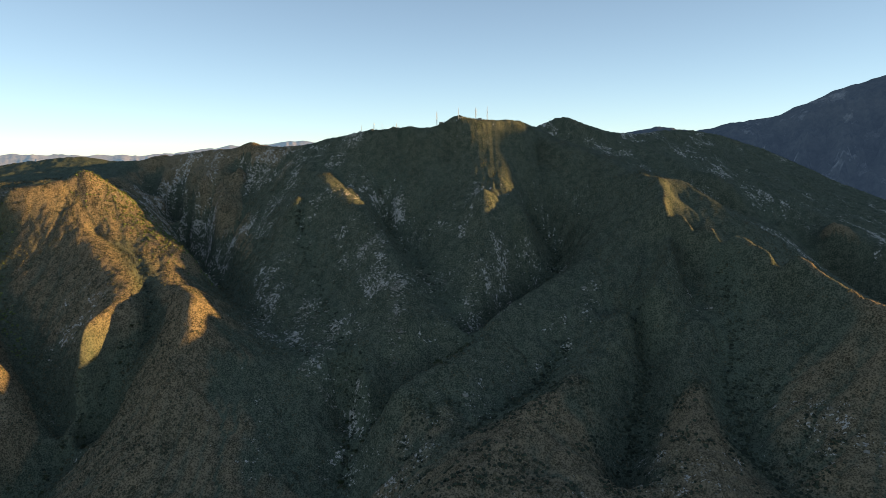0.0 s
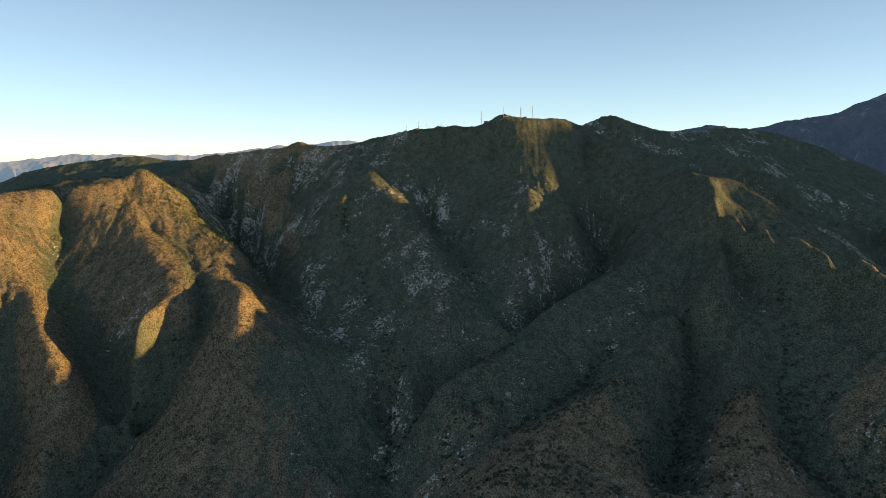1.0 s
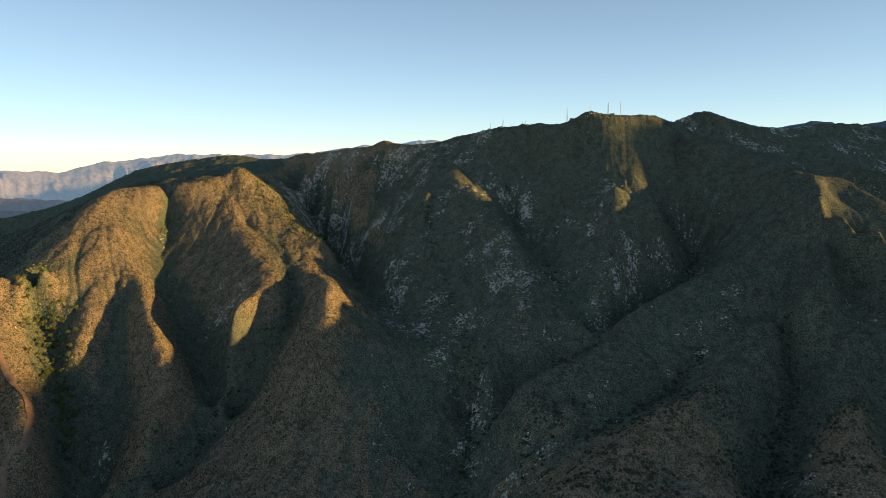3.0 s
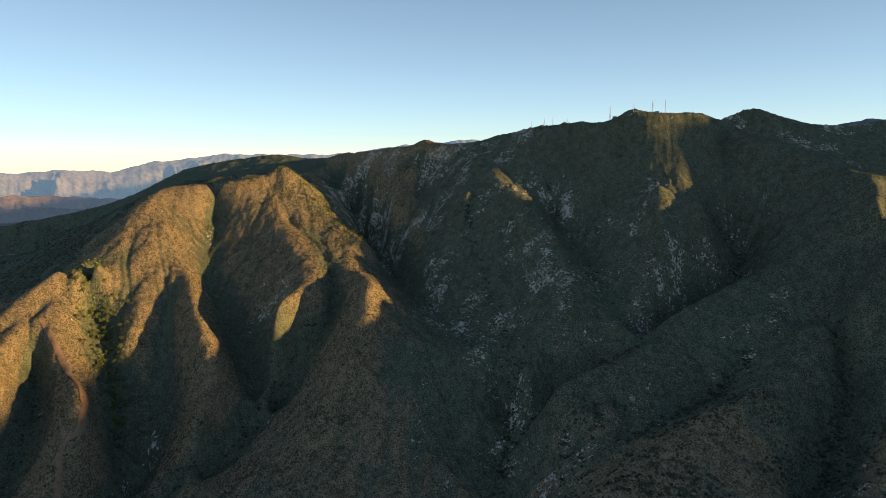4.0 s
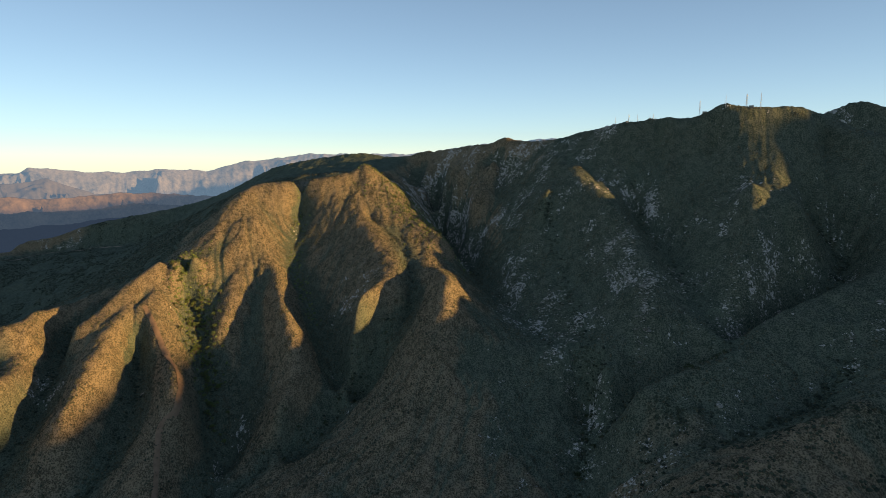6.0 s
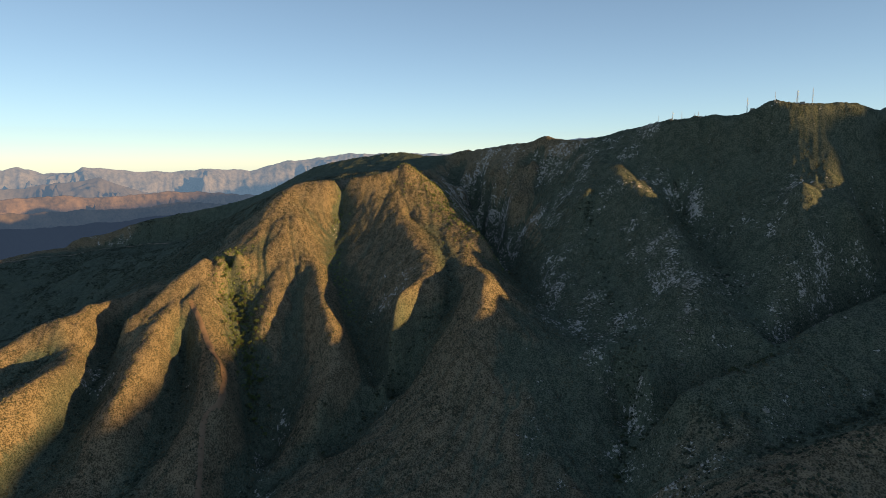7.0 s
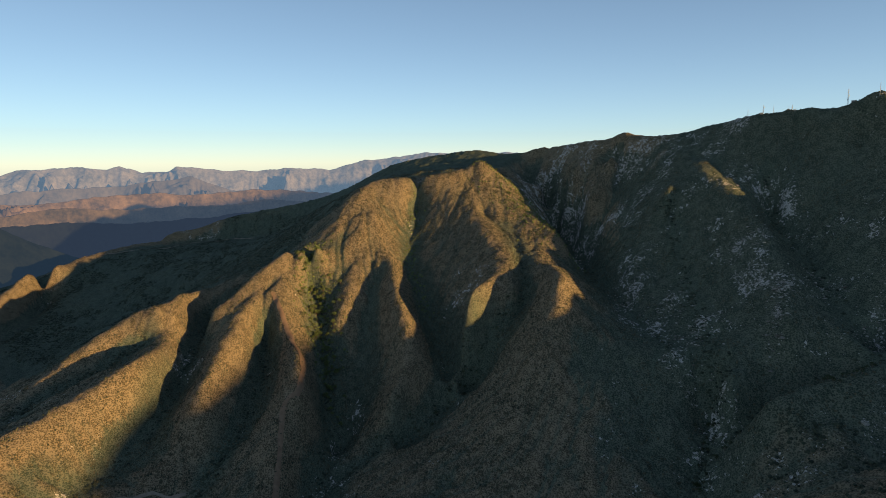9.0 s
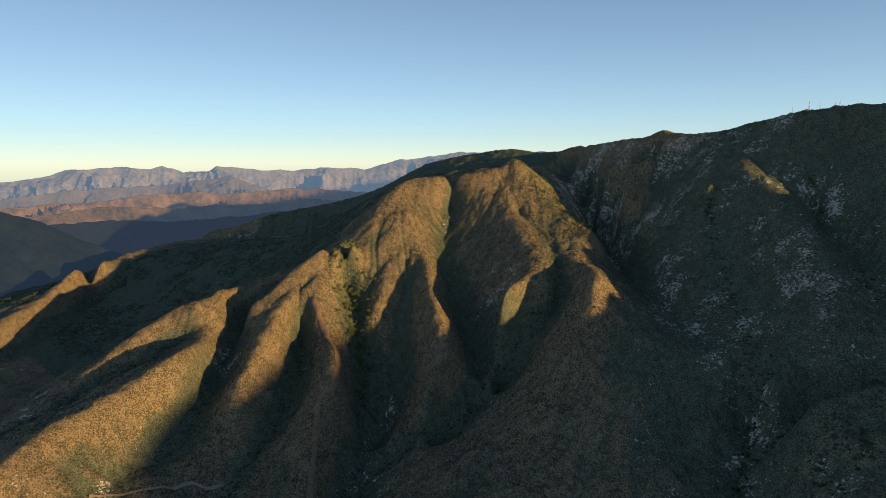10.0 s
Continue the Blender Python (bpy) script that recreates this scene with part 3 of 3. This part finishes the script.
# ---- materials of the things ----
def plain(name, low, high, scale, rough=0.7, metal=0.0, island=False):
    m, n, l, bsdf = material(name)
    tex = n.new("ShaderNodeTexCoord").outputs["Object"] if not island else n.new("ShaderNodeNewGeometry").outputs["Position"]
    spots = noise_node(n, l, scale, 4, 0.6, tex)
    fac = spots.outputs["Fac"]
    if island:
        pick = n.new("ShaderNodeNewGeometry").outputs["Random Per Island"]
        both = n.new("ShaderNodeMath")
        both.operation = "MULTIPLY_ADD"
        l.new(pick, both.inputs[0])
        both.inputs[1].default_value = 0.55
        half = n.new("ShaderNodeMath")
        half.operation = "MULTIPLY"
        half.inputs[1].default_value = 0.45
        l.new(fac, half.inputs[0])
        l.new(half.outputs["Value"], both.inputs[2])
        fac = both.outputs["Value"]
    col = ramp(n, l, fac, [(0.2, low), (0.8, high)])
    l.new(col.outputs["Color"], bsdf.inputs["Base Color"])
    bsdf.inputs["Roughness"].default_value, bsdf.inputs["Metallic"].default_value = rough, metal
    bsdf.inputs["Specular IOR Level"].default_value = 0.2
    return m


STEEL = plain("galvanised_steel", (0.45, 0.46, 0.47), (0.62, 0.63, 0.64), 0.6, 0.55, 0.2)
REDWHITE = plain("painted_mast_steel", (0.42, 0.42, 0.43), (0.62, 0.62, 0.62), 0.25, 0.6)
DRUM = plain("antenna_drum_white", (0.62, 0.62, 0.60), (0.78, 0.78, 0.76), 1.5, 0.5)
HUT_WALL = plain("hut_block_wall", (0.22, 0.20, 0.17), (0.34, 0.31, 0.27), 0.8, 0.9)
HUT_ROOF = plain("hut_roof_felt", (0.12, 0.12, 0.12), (0.20, 0.20, 0.20), 0.8, 0.9)
DOOR = plain("hut_steel_door", (0.14, 0.16, 0.15), (0.20, 0.22, 0.21), 1.2, 0.6)
BARK = plain("oak_bark", (0.07, 0.055, 0.04), (0.14, 0.11, 0.085), 1.5, 0.95)
LEAF = plain("oak_leaves", (0.05, 0.078, 0.024), (0.165, 0.195, 0.065), 0.4, 0.8, island=True)
NEEDLE = plain("pine_needles", (0.022, 0.034, 0.014), (0.06, 0.075, 0.03), 0.4, 0.8, island=True)
SHRUB = plain("chaparral_shrubs", (0.042, 0.050, 0.033), (0.125, 0.112, 0.068), 0.05, 0.9, island=True)
BUSH = plain("dark_evergreen_bushes", (0.026, 0.035, 0.025), (0.078, 0.090, 0.058), 0.05, 0.9, island=True)
STONE = plain("pale_sandstone", (0.13, 0.12, 0.10), (0.48, 0.44, 0.38), 0.12, 0.95, island=True)
RED_DIRT = plain("reddish_earth", (0.17, 0.105, 0.065), (0.30, 0.20, 0.13), 0.12, 0.95)
DIRT = plain("bare_dirt_track", (0.20, 0.155, 0.115), (0.36, 0.29, 0.22), 0.15, 0.95)


# ---- helpers for the things ----
def part(name, bm, mat, parent, label=""):
    me = bpy.data.meshes.new(name)
    bm.to_mesh(me)
    bm.free()
    me.materials.append(mat)
    ob = new(name, me)
    ob.parent = parent
    return tagged(ob, label) if label else ob


def bar(bm, a, b, r0, r1=None, sides=6):
    """A round bar from a to b."""
    a, b = Vector(a), Vector(b)
    turn = (b - a).to_track_quat("Z", "Y").to_matrix().to_4x4()
    bmesh.ops.create_cone(bm, cap_ends=True, segments=sides, radius1=r0, radius2=r0 if r1 is None else r1, depth=(b - a).length,
                          matrix=Matrix.Translation((a + b) / 2) @ turn)


def slab(bm, centre, size):
    bmesh.ops.create_cube(bm, size=1.0, matrix=Matrix.Translation(centre) @ Matrix.Diagonal((*size, 1)))


def on_ground(x, y, sink=0.3):
    return float(height(x, y)) - sink


# ---- radio masts on the summit ----
def radio_mast(x, y, tall, width, legs, drums, guyed, mat, label):
    base = new("radio_mast")
    base.location = (x, y, on_ground(x, y, 1.5))
    tall += 1.5
    corner = [(math.cos(2 * math.pi * k / legs + 0.4), math.sin(2 * math.pi * k / legs + 0.4)) for k in range(legs)]
    at = lambda k, z: (corner[k % legs][0] * width * (1 - 0.55 * z / tall) * 0.58, corner[k % legs][1] * width * (1 - 0.55 * z / tall) * 0.58, z)
    top = tall * 0.9
    for k in range(legs):
        bm = bmesh.new()
        bar(bm, at(k, 0), at(k, top), 0.13, 0.11, 5)
        part("leg", bm, mat, base)
    bm = bmesh.new()
    steps = max(6, int(top / 2.2))
    for s in range(steps):
        for k in range(legs):
            z0, z1 = top * s / steps, top * (s + 1) / steps
            bar(bm, at(k, z0), at(k + 1, z1), 0.055, sides=4)
            bar(bm, at(k, z1), at(k + 1, z1), 0.06, sides=4)
    part("bracing", bm, mat, base)
    bm = bmesh.new()
    bar(bm, (0, 0, top * 0.98), (0, 0, tall), 0.14, 0.06, 6)
    part("whip_antenna", bm, STEEL, base)
    bm = bmesh.new()
    slab(bm, (0, 0, 0.4), (width * 1.5, width * 1.5, 2.0))
    part("concrete_footing", bm, HUT_WALL, base)
    for k in range(drums):
        z = top * (0.30 + 0.62 * (k + 0.5) / drums)
        a = 2.4 * k + 3.6
        reach = width * (1 - 0.55 * z / tall) * 0.5
        c = Vector((math.cos(a) * (reach + 0.7), math.sin(a) * (reach + 0.7), z))
        way = Vector((math.cos(a), math.sin(a), 0))
        bm = bmesh.new()
        bar(bm, c - way * 0.45, c + way * 0.45, 0.95, 0.85, 12)
        drum = part("antenna_drum", bm, DRUM, base, "white microwave antenna drum")
        bm = bmesh.new()
        bar(bm, c - way * 1.2, c - way * 0.4, 0.09, sides=5)
        part("bracket", bm, STEEL, drum)
    if guyed:
        for k in range(3):
            a = 2 * math.pi * k / 3 + 0.9
            gx, gy = math.cos(a) * tall * 0.45, math.sin(a) * tall * 0.45
            bm = bmesh.new()
            bar(bm, (0, 0, top * 0.85), (gx, gy, on_ground(x + gx, y + gy, 0.2) - base.location.z), 0.025, sides=3)
            part("guy_wire", bm, STEEL, base)
    return tagged(base, label, "radio mast", group="radio masts on the summit")


for x, y, tall, width, legs, drums, guyed, mat, label in (
        (-191, 1458, 17.0, 0.9, 3, 0, True, STEEL, "slim grey guyed radio mast on the ridge"),
        (-161, 1452, 20.0, 1.5, 4, 2, False, STEEL, "grey lattice radio mast with two drums beside a hut"),
        (-142, 1449, 17.0, 0.8, 3, 0, True, STEEL, "slim grey guyed radio mast on the ridge"),
        (-108, 1448, 12.5, 1.0, 3, 1, False, STEEL, "short grey lattice mast with one drum"),
        (-116, 1449, 9.0, 0.6, 3, 0, False, STEEL, "very short grey lattice mast on scrubby ridge"),
        (-14, 1430, 33.0, 2.2, 4, 3, False, STEEL, "tall grey lattice radio mast beside a hut"),
        (35, 1405, 26.0, 0.9, 3, 0, True, STEEL, "slim guyed mast on the summit knoll"),
        (74, 1411, 29.0, 2.4, 4, 7, False, REDWHITE, "broad pale lattice mast hung with many antenna drums"),
        (100, 1410, 34.0, 1.5, 3, 3, True, REDWHITE, "tall pale lattice mast with drums near the top")):
    radio_mast(x, y, tall, width, legs, drums, guyed, mat, label)


def equipment_hut(x, y, size, turn, label):
    w, d, h = size
    hut = new("equipment_hut")
    hut.location, hut.rotation_euler = (x, y, on_ground(x, y, 0.8)), (0, 0, turn)
    bm = bmesh.new()
    slab(bm, (0, 0, (h + 0.8) / 2), (w, d, h + 0.8))
    bmesh.ops.bevel(bm, geom=bm.edges[:], offset=0.06, segments=1)
    part("walls", bm, HUT_WALL, hut)
    bm = bmesh.new()
    slab(bm, (0, 0, h + 0.95), (w + 0.7, d + 0.7, 0.3))
    roof = part("roof", bm, HUT_ROOF, hut)
    bm = bmesh.new()
    slab(bm, (w * 0.25, 0, h + 1.4), (1.2, 1.0, 0.65))
    part("air_conditioner", bm, STEEL, roof)
    bm = bmesh.new()
    slab(bm, (-w * 0.2, -d / 2 - 0.03, 0.8 + 1.05), (1.1, 0.06, 2.1))
    part("door", bm, DOOR, hut)
    bm = bmesh.new()
    for k in range(5):
        slab(bm, (w * 0.25, -d / 2 - 0.03, 0.8 + 1.6 + 0.13 * k), (0.9, 0.06, 0.07))
    part("louvre", bm, STEEL, hut)
    return tagged(hut, label, "hut", group="huts at the radio masts")


equipment_hut(-4, 1429, (8, 5, 3.2), 0.2, "low tan block equipment hut beside a radio mast")
equipment_hut(83, 1411, (9, 5, 3.4), -0.1, "low dark-roofed equipment hut below the tall masts")
equipment_hut(-164, 1450, (5, 4, 2.8), 0.1, "small block equipment hut on the ridge")
equipment_hut(-104, 1446, (4, 3, 2.6), 0.3, "small block equipment hut beside a short mast")


def dish_antenna(x, y, size, turn):
    dish = new("satellite_dish")
    dish.location, dish.rotation_euler = (x, y, on_ground(x, y, 0.6)), (0, 0, turn)
    bm = bmesh.new()
    bar(bm, (0, 0, 0), (0, 0, size * 0.9), 0.12, sides=8)
    part("post", bm, STEEL, dish)
    bm = bmesh.new()
    rings = []
    for k in range(5):
        r = size * 0.5 * k / 4
        rings.append([bm.verts.new((r * math.cos(t), -0.9 * (r / size) ** 2 * size - 0.15, size * 1.0 + r * math.sin(t))) for t in np.linspace(0, 2 * math.pi, 13)[:-1]] if k else [bm.verts.new((0, -0.15, size))])
    for k in range(12):
        bm.faces.new((rings[0][0], rings[1][k], rings[1][(k + 1) % 12]))
        for a, b in zip(rings[1:-1], rings[2:]):
            bm.faces.new((a[k], b[k], b[(k + 1) % 12], a[(k + 1) % 12]))
    bmesh.ops.solidify(bm, geom=bm.faces[:], thickness=0.06)
    part("reflector", bm, DRUM, dish, "white shallow dish")
    return tagged(dish, "white satellite dish on a post at the summit", "dish", group="dishes on the summit")


for x, y, s, t in ((30, 1405, 2.6, 0.5), (39, 1404, 3.0, 0.1), (44, 1404, 2.2, -0.5), (-9, 1428, 1.8, 0.3)):
    dish_antenna(x, y, s, t)


# ---- trees ----
def oak(tall, seed, leaf, label, slim=1.0):
    r = random.Random(seed)
    tree = new("oak_tree")
    bm = bmesh.new()
    bar(bm, (0, 0, -0.8), (0.1, 0, tall * 0.42), tall * 0.045, tall * 0.028, 7)
    heads = []
    for k in range(7):
        a = 2 * math.pi * k / 7 + r.uniform(-0.4, 0.4)
        out, up = tall * r.uniform(0.16, 0.34) * slim, tall * r.uniform(0.5, 0.82)
        tip = Vector((math.cos(a) * out, math.sin(a) * out, up))
        bar(bm, (0.1, 0, tall * r.uniform(0.25, 0.42)), tip, tall * 0.022, tall * 0.008, 5)
        heads.append((tip, tall * r.uniform(0.13, 0.22)))
    heads.append((Vector((0, 0, tall * 0.86)), tall * 0.17))
    part("trunk", bm, BARK, tree)
    bm = bmesh.new()
    for c, size in heads:
        for _ in range(26):
            d = Vector((r.gauss(0, 1), r.gauss(0, 1), r.gauss(0.25, 0.9))).normalized()
            p = c + Vector((d.x, d.y, d.z * 0.75)) * size * r.uniform(0.55, 1.12)
            u = Vector((r.gauss(0, 1), r.gauss(0, 1), r.gauss(0, 1))).normalized()
            v = u.cross(d + Vector((0.01, 0.02, 0.03))).normalized()
            s = tall * r.uniform(0.03, 0.062)
            w = d * s * 0.35
            bm.faces.new([bm.verts.new(q) for q in (p - u * s, p - v * s * 0.8 + w, p + u * s, p + v * s * 0.9 - w * 0.5)])
    part("crown", bm, leaf, tree)
    return tagged(tree, label, "tree", group="oaks in the gullies")


def conifer(tall, seed):
    r = random.Random(seed)
    tree = new("conifer")
    bm = bmesh.new()
    bar(bm, (0, 0, -0.8), (0, 0, tall * 0.97), tall * 0.03, tall * 0.006, 7)
    for k in range(16):
        z, a = tall * (0.15 + 0.75 * k / 16), 2.4 * k
        reach = tall * 0.2 * (1 - z / tall) + 0.2
        bar(bm, (0, 0, z), (math.cos(a) * reach, math.sin(a) * reach, z - reach * 0.15), tall * 0.008, tall * 0.003, 4)
    part("trunk", bm, BARK, tree)
    bm = bmesh.new()
    for k in range(240):
        f = r.random() ** 0.8
        z = tall * (0.12 + 0.88 * f)
        reach = (tall * 0.2 * (1 - f) + 0.15) * r.uniform(0.5, 1.15)
        a = r.uniform(0, 6.283)
        p = Vector((math.cos(a) * reach, math.sin(a) * reach, z))
        o = Vector((math.cos(a), math.sin(a), -0.35)).normalized()
        side = Vector((-math.sin(a), math.cos(a), r.uniform(-0.3, 0.3)))
        s = tall * r.uniform(0.025, 0.05)
        bm.faces.new([bm.verts.new(q) for q in (p - o * s, p - side * s * 0.6, p + o * s * 1.2, p + side * s * 0.6)])
    part("crown", bm, NEEDLE, tree)
    return tagged(tree, "dark slender conifer on the scrubby summit slope", "tree", group="conifers near the summit")


def plant(protos, spots, seed, sizes):
    r = random.Random(seed)
    for k, (x, y) in enumerate(spots):
        proto = protos[k % len(protos)]
        s = r.uniform(*sizes)
        m = pose(x, y, on_ground(x, y, 0.4), 0, 0, r.uniform(0, 360))
        if k < len(protos):
            proto.matrix_basis = m @ Matrix.Diagonal((s, s, s, 1))
        else:
            copy_thing(proto, m).scale = (s, s, s)


def along(line, count, spread, seed):
    """Spots scattered to both sides of a line."""
    r = random.Random(seed)
    p = [Vector(q) for q in line]
    out = []
    for _ in range(count):
        k = r.uniform(0, len(p) - 1.001)
        a, b = p[int(k)], p[int(k) + 1]
        q = a.lerp(b, k - int(k))
        out.append((q.x + r.gauss(0, spread), q.y + r.gauss(0, spread)))
    return out


plant([oak(8.5, s, LEAF, "bright green live oak in a sunlit gully") for s in (3, 4, 5)], along([p[:2] for p in CREASES["v_brush"][1:5]], 105, 17, 61) + along([p[:2] for p in CREASES["v_brush"][4:6]], 32, 12, 62), 63, (0.9, 1.7))
plant([oak(7.0, s, LEAF, "olive green oak on a rocky hillside", 0.9) for s in (13, 14)], along([p[:2] for p in CREASES["hill_flank"]], 110, 26, 64), 65, (0.55, 1.15))
plant([oak(8.0, s, NEEDLE, "dark green oak in a shaded canyon bottom") for s in (23, 24)], along([p[:2] for p in CREASES["v_hill_b"][3:8]], 28, 9, 66) + along([(-150, 890), (-130, 830), (-138, 780), (-130, 720)], 24, 8, 67) + along([(40, 915), (10, 880), (-60, 870)], 12, 7, 68), 69, (0.6, 1.2))
plant([conifer(9.0, s) for s in (31, 32)], [(-9, 1383), (-2, 1380), (6, 1376), (12, 1373), (155, 1412), (163, 1414), (169, 1416), (176, 1421), (183, 1427), (-60, 1405), (-75, 1409)], 33, (0.6, 1.1))


# ---- dirt tracks ----
def track(name, label, line, width, mat):
    q = smooth_line([(*p, 0) for p in line], 4.0)
    way = np.gradient(q[:, :2], axis=0)
    way /= np.linalg.norm(way, axis=1)[:, None] + 1e-9
    side = np.stack([-way[:, 1], way[:, 0]], 1)
    offs = np.array([-0.5, -0.25, 0, 0.25, 0.5])
    w = width * (1 + 0.3 * grain(q[:, 0], q[:, 1], 15.0, 4))
    x = q[None, :, 0] + offs[:, None] * w * side[None, :, 0]
    y = q[None, :, 1] + offs[:, None] * w * side[None, :, 1]
    z = height(x, y) + 1.5
    return tagged(sheet(name, x, y, z, mat), label, "track", kind="structure")


track("road", "pale dirt road across the canyon floor", [(-890, 340), (-879, 366), (-861, 403), (-842, 431), (-831, 456), (-808, 474), (-797, 491)], 5.0, DIRT)
track("hillside_track", "thin pale dirt track across a shaded shoulder", [(-2140, 900), (-2105, 1050), (-2030, 1195), (-1870, 1325), (-1705, 1395)], 5.0, DIRT)
track("firebreak", "reddish bare firebreak along a ridge crest", [p[:2] for p in CREASES["left_spine"][7:16]], 8.0, RED_DIRT)


# ---- brush and stones ----
def lumps(name, label, category, spots, size, squash, mat, rings, seed, rough=0.25):
    """Many low rounded or angular lumps, each its own uneven dome."""
    g = np.random.default_rng(seed)
    n = len(spots)
    x, y = spots[:, 0], spots[:, 1]
    z = height(x, y)
    k = 5
    verts = []
    for level, (rad, up) in enumerate(rings):
        a = np.arange(k)[None] * 2 * math.pi / k + g.uniform(0, 1.2, n)[:, None] + 0.5 * level
        r = size[:, None] * rad * g.uniform(1 - rough, 1 + rough, (n, k))
        verts.append(np.stack([x[:, None] + r * np.cos(a), y[:, None] + r * np.sin(a), z[:, None] + size[:, None] * squash * (up + g.uniform(-0.12, 0.12, (n, k)))], -1))
    topv = np.stack([x + size * g.uniform(-0.2, 0.2, n), y + size * g.uniform(-0.2, 0.2, n), z + size * squash * g.uniform(0.85, 1.15, n)], -1)[:, None]
    verts = np.concatenate([*verts, topv], 1)
    per = verts.shape[1]
    tris = []
    for level in range(len(rings) - 1):
        for i in range(k):
            a, b, c, d = level * k + i, level * k + (i + 1) % k, (level + 1) * k + i, (level + 1) * k + (i + 1) % k
            tris += [(a, b, d), (a, d, c)]
    last = (len(rings) - 1) * k
    tris += [(last + i, last + (i + 1) % k, per - 1) for i in range(k)]
    faces = (np.array(tris)[None] + (np.arange(n) * per)[:, None, None]).reshape(-1, 3)
    me = bpy.data.meshes.new(name)
    me.vertices.add(n * per)
    me.vertices.foreach_set("co", verts.astype(np.float32).ravel())
    me.loops.add(faces.size)
    me.loops.foreach_set("vertex_index", faces.astype(np.int32).ravel())
    me.polygons.add(len(faces))
    me.polygons.foreach_set("loop_start", np.arange(0, faces.size, 3, dtype=np.int32))
    me.update(calc_edges=True)
    me.materials.append(mat)
    return tagged(new(name, me), label, category, kind="stuff")


def scatter(count, x0, x1, y0, y1, seed, keep=None):
    g = np.random.default_rng(seed)
    s = np.column_stack([g.uniform(x0, x1, count), g.uniform(y0, y1, count)])
    az = np.degrees(np.arctan2(-s[:, 0], s[:, 1]))
    s = s[(az > -40) & (az < 76)]
    return s if keep is None else s[keep(s[:, 0], s[:, 1])]


DOME = ((0.85, -0.35), (1.0, 0.25), (0.62, 0.75))
CUSHION = ((0.95, -0.35), (0.8, 0.55))
ROCKY = ((1.0, -0.4), (0.8, 0.6))
lit_hill = scatter(40000, -1450, -350, 300, 1500, 71, lambda x, y: (grain(x, y, 30.0, 15) > -0.55) & (rockiness(x, y) < 0.6))
wide = scatter(26000, -900, 700, 400, 1500, 72, lambda x, y: (grain(x, y, 45.0, 16) > -0.2) & (rockiness(x, y) < 0.5))
spots = np.vstack([lit_hill, wide])
lumps("shrubs", "low olive and brown chaparral shrubs covering the slopes", "shrubs", spots, np.random.default_rng(73).uniform(0.9, 2.0, len(spots)), 1.0, SHRUB, CUSHION, 74, 0.35)
# far-slope bushes are added to darken a shaded slope, the rest line stream beds
spots = np.vstack([scatter(32000, -2150, -1080, 620, 1480, 85, lambda x, y: (sampled(BRUSH_AND_SHADE, x, y) > 0.7) & (grain(x, y, 40.0, 28) + 0.6 * grain(x, y, 12.0, 29) > -0.1)),
                   np.array([s for k, name in enumerate(("v_one", "v_two", "v_three", "v_four", "v_low", "v_front", "v_six", "v_hill_b", "v_brush", "v_gd", "v_d", "v_g"))
                             for s in along([p[:2] for p in CREASES[name]], 300, 7.0, 90 + k)])])
lumps("canyon_thickets", "dark green thickets along shaded canyon bottoms, and on far slopes to paint their shade", "bushes", spots, np.random.default_rng(86).uniform(1.4, 3.6, len(spots)), 0.55, BUSH, CUSHION, 87, 0.35)
spots = scatter(7000, -60, 460, 360, 820, 75, lambda x, y: (grain(x, y, 26.0, 18) + 0.5 * grain(x, y, 9.0, 19) > 0.1) & (gap(x, y, "right_ridge") > 110))
lumps("dark_bushes", "dark round evergreen bushes dotting a brown slope", "bushes", spots, np.random.default_rng(76).uniform(1.0, 2.8, len(spots)), 0.8, BUSH, DOME, 77)
spots = scatter(120000, -800, 620, 420, 1560, 78, lambda x, y: 0.8 * rockiness(x, y) + 0.40 * grain(x, y, 9.0, 24) + 0.35 * grain(x, y, 27.0, 25) > 0.83)
scar = np.random.default_rng(88)
spots = spots[(spots[:, 1] > 900) | (scar.random(len(spots)) < 0.5)]
spots = np.vstack([spots] + [scar.normal((x, y), (sx, sy), (count, 2)) for x, y, sx, sy, count in
                             ((-78, 1046, 9, 12, 190), (-79, 992, 7, 26, 200), (-157, 1163, 26, 22, 190), (-189, 1019, 28, 24, 220), (78, 1091, 20, 16, 170),
                              (45, 1044, 16, 18, 150), (-334, 1129, 22, 26, 180), (-250, 1090, 24, 26, 180), (63, 1012, 26, 12, 150), (-20, 1120, 22, 26, 150))])
lumps("rock_outcrops", "pale angular sandstone outcrops scattered over the slopes", "rocks", spots, np.random.default_rng(79).gamma(1.4, 0.55, len(spots)) + 0.4, 0.45, STONE, ROCKY, 80, 0.45)
spots = np.array(along([p[:2] for p in CREASES["hill_flank"]], 700, 32, 81) + along([p[:2] for p in CREASES["v_brush"][:5]], 520, 20, 82) + along([p[:2] for p in CREASES["v_hill_a"][:6]], 200, 10, 83))
lumps("scrub_oaks", "green scrub oaks crowding the gully and hillside", "bushes", spots, np.random.default_rng(83).uniform(1.0, 3.0, len(spots)), 0.95, LEAF, DOME, 84, 0.4)
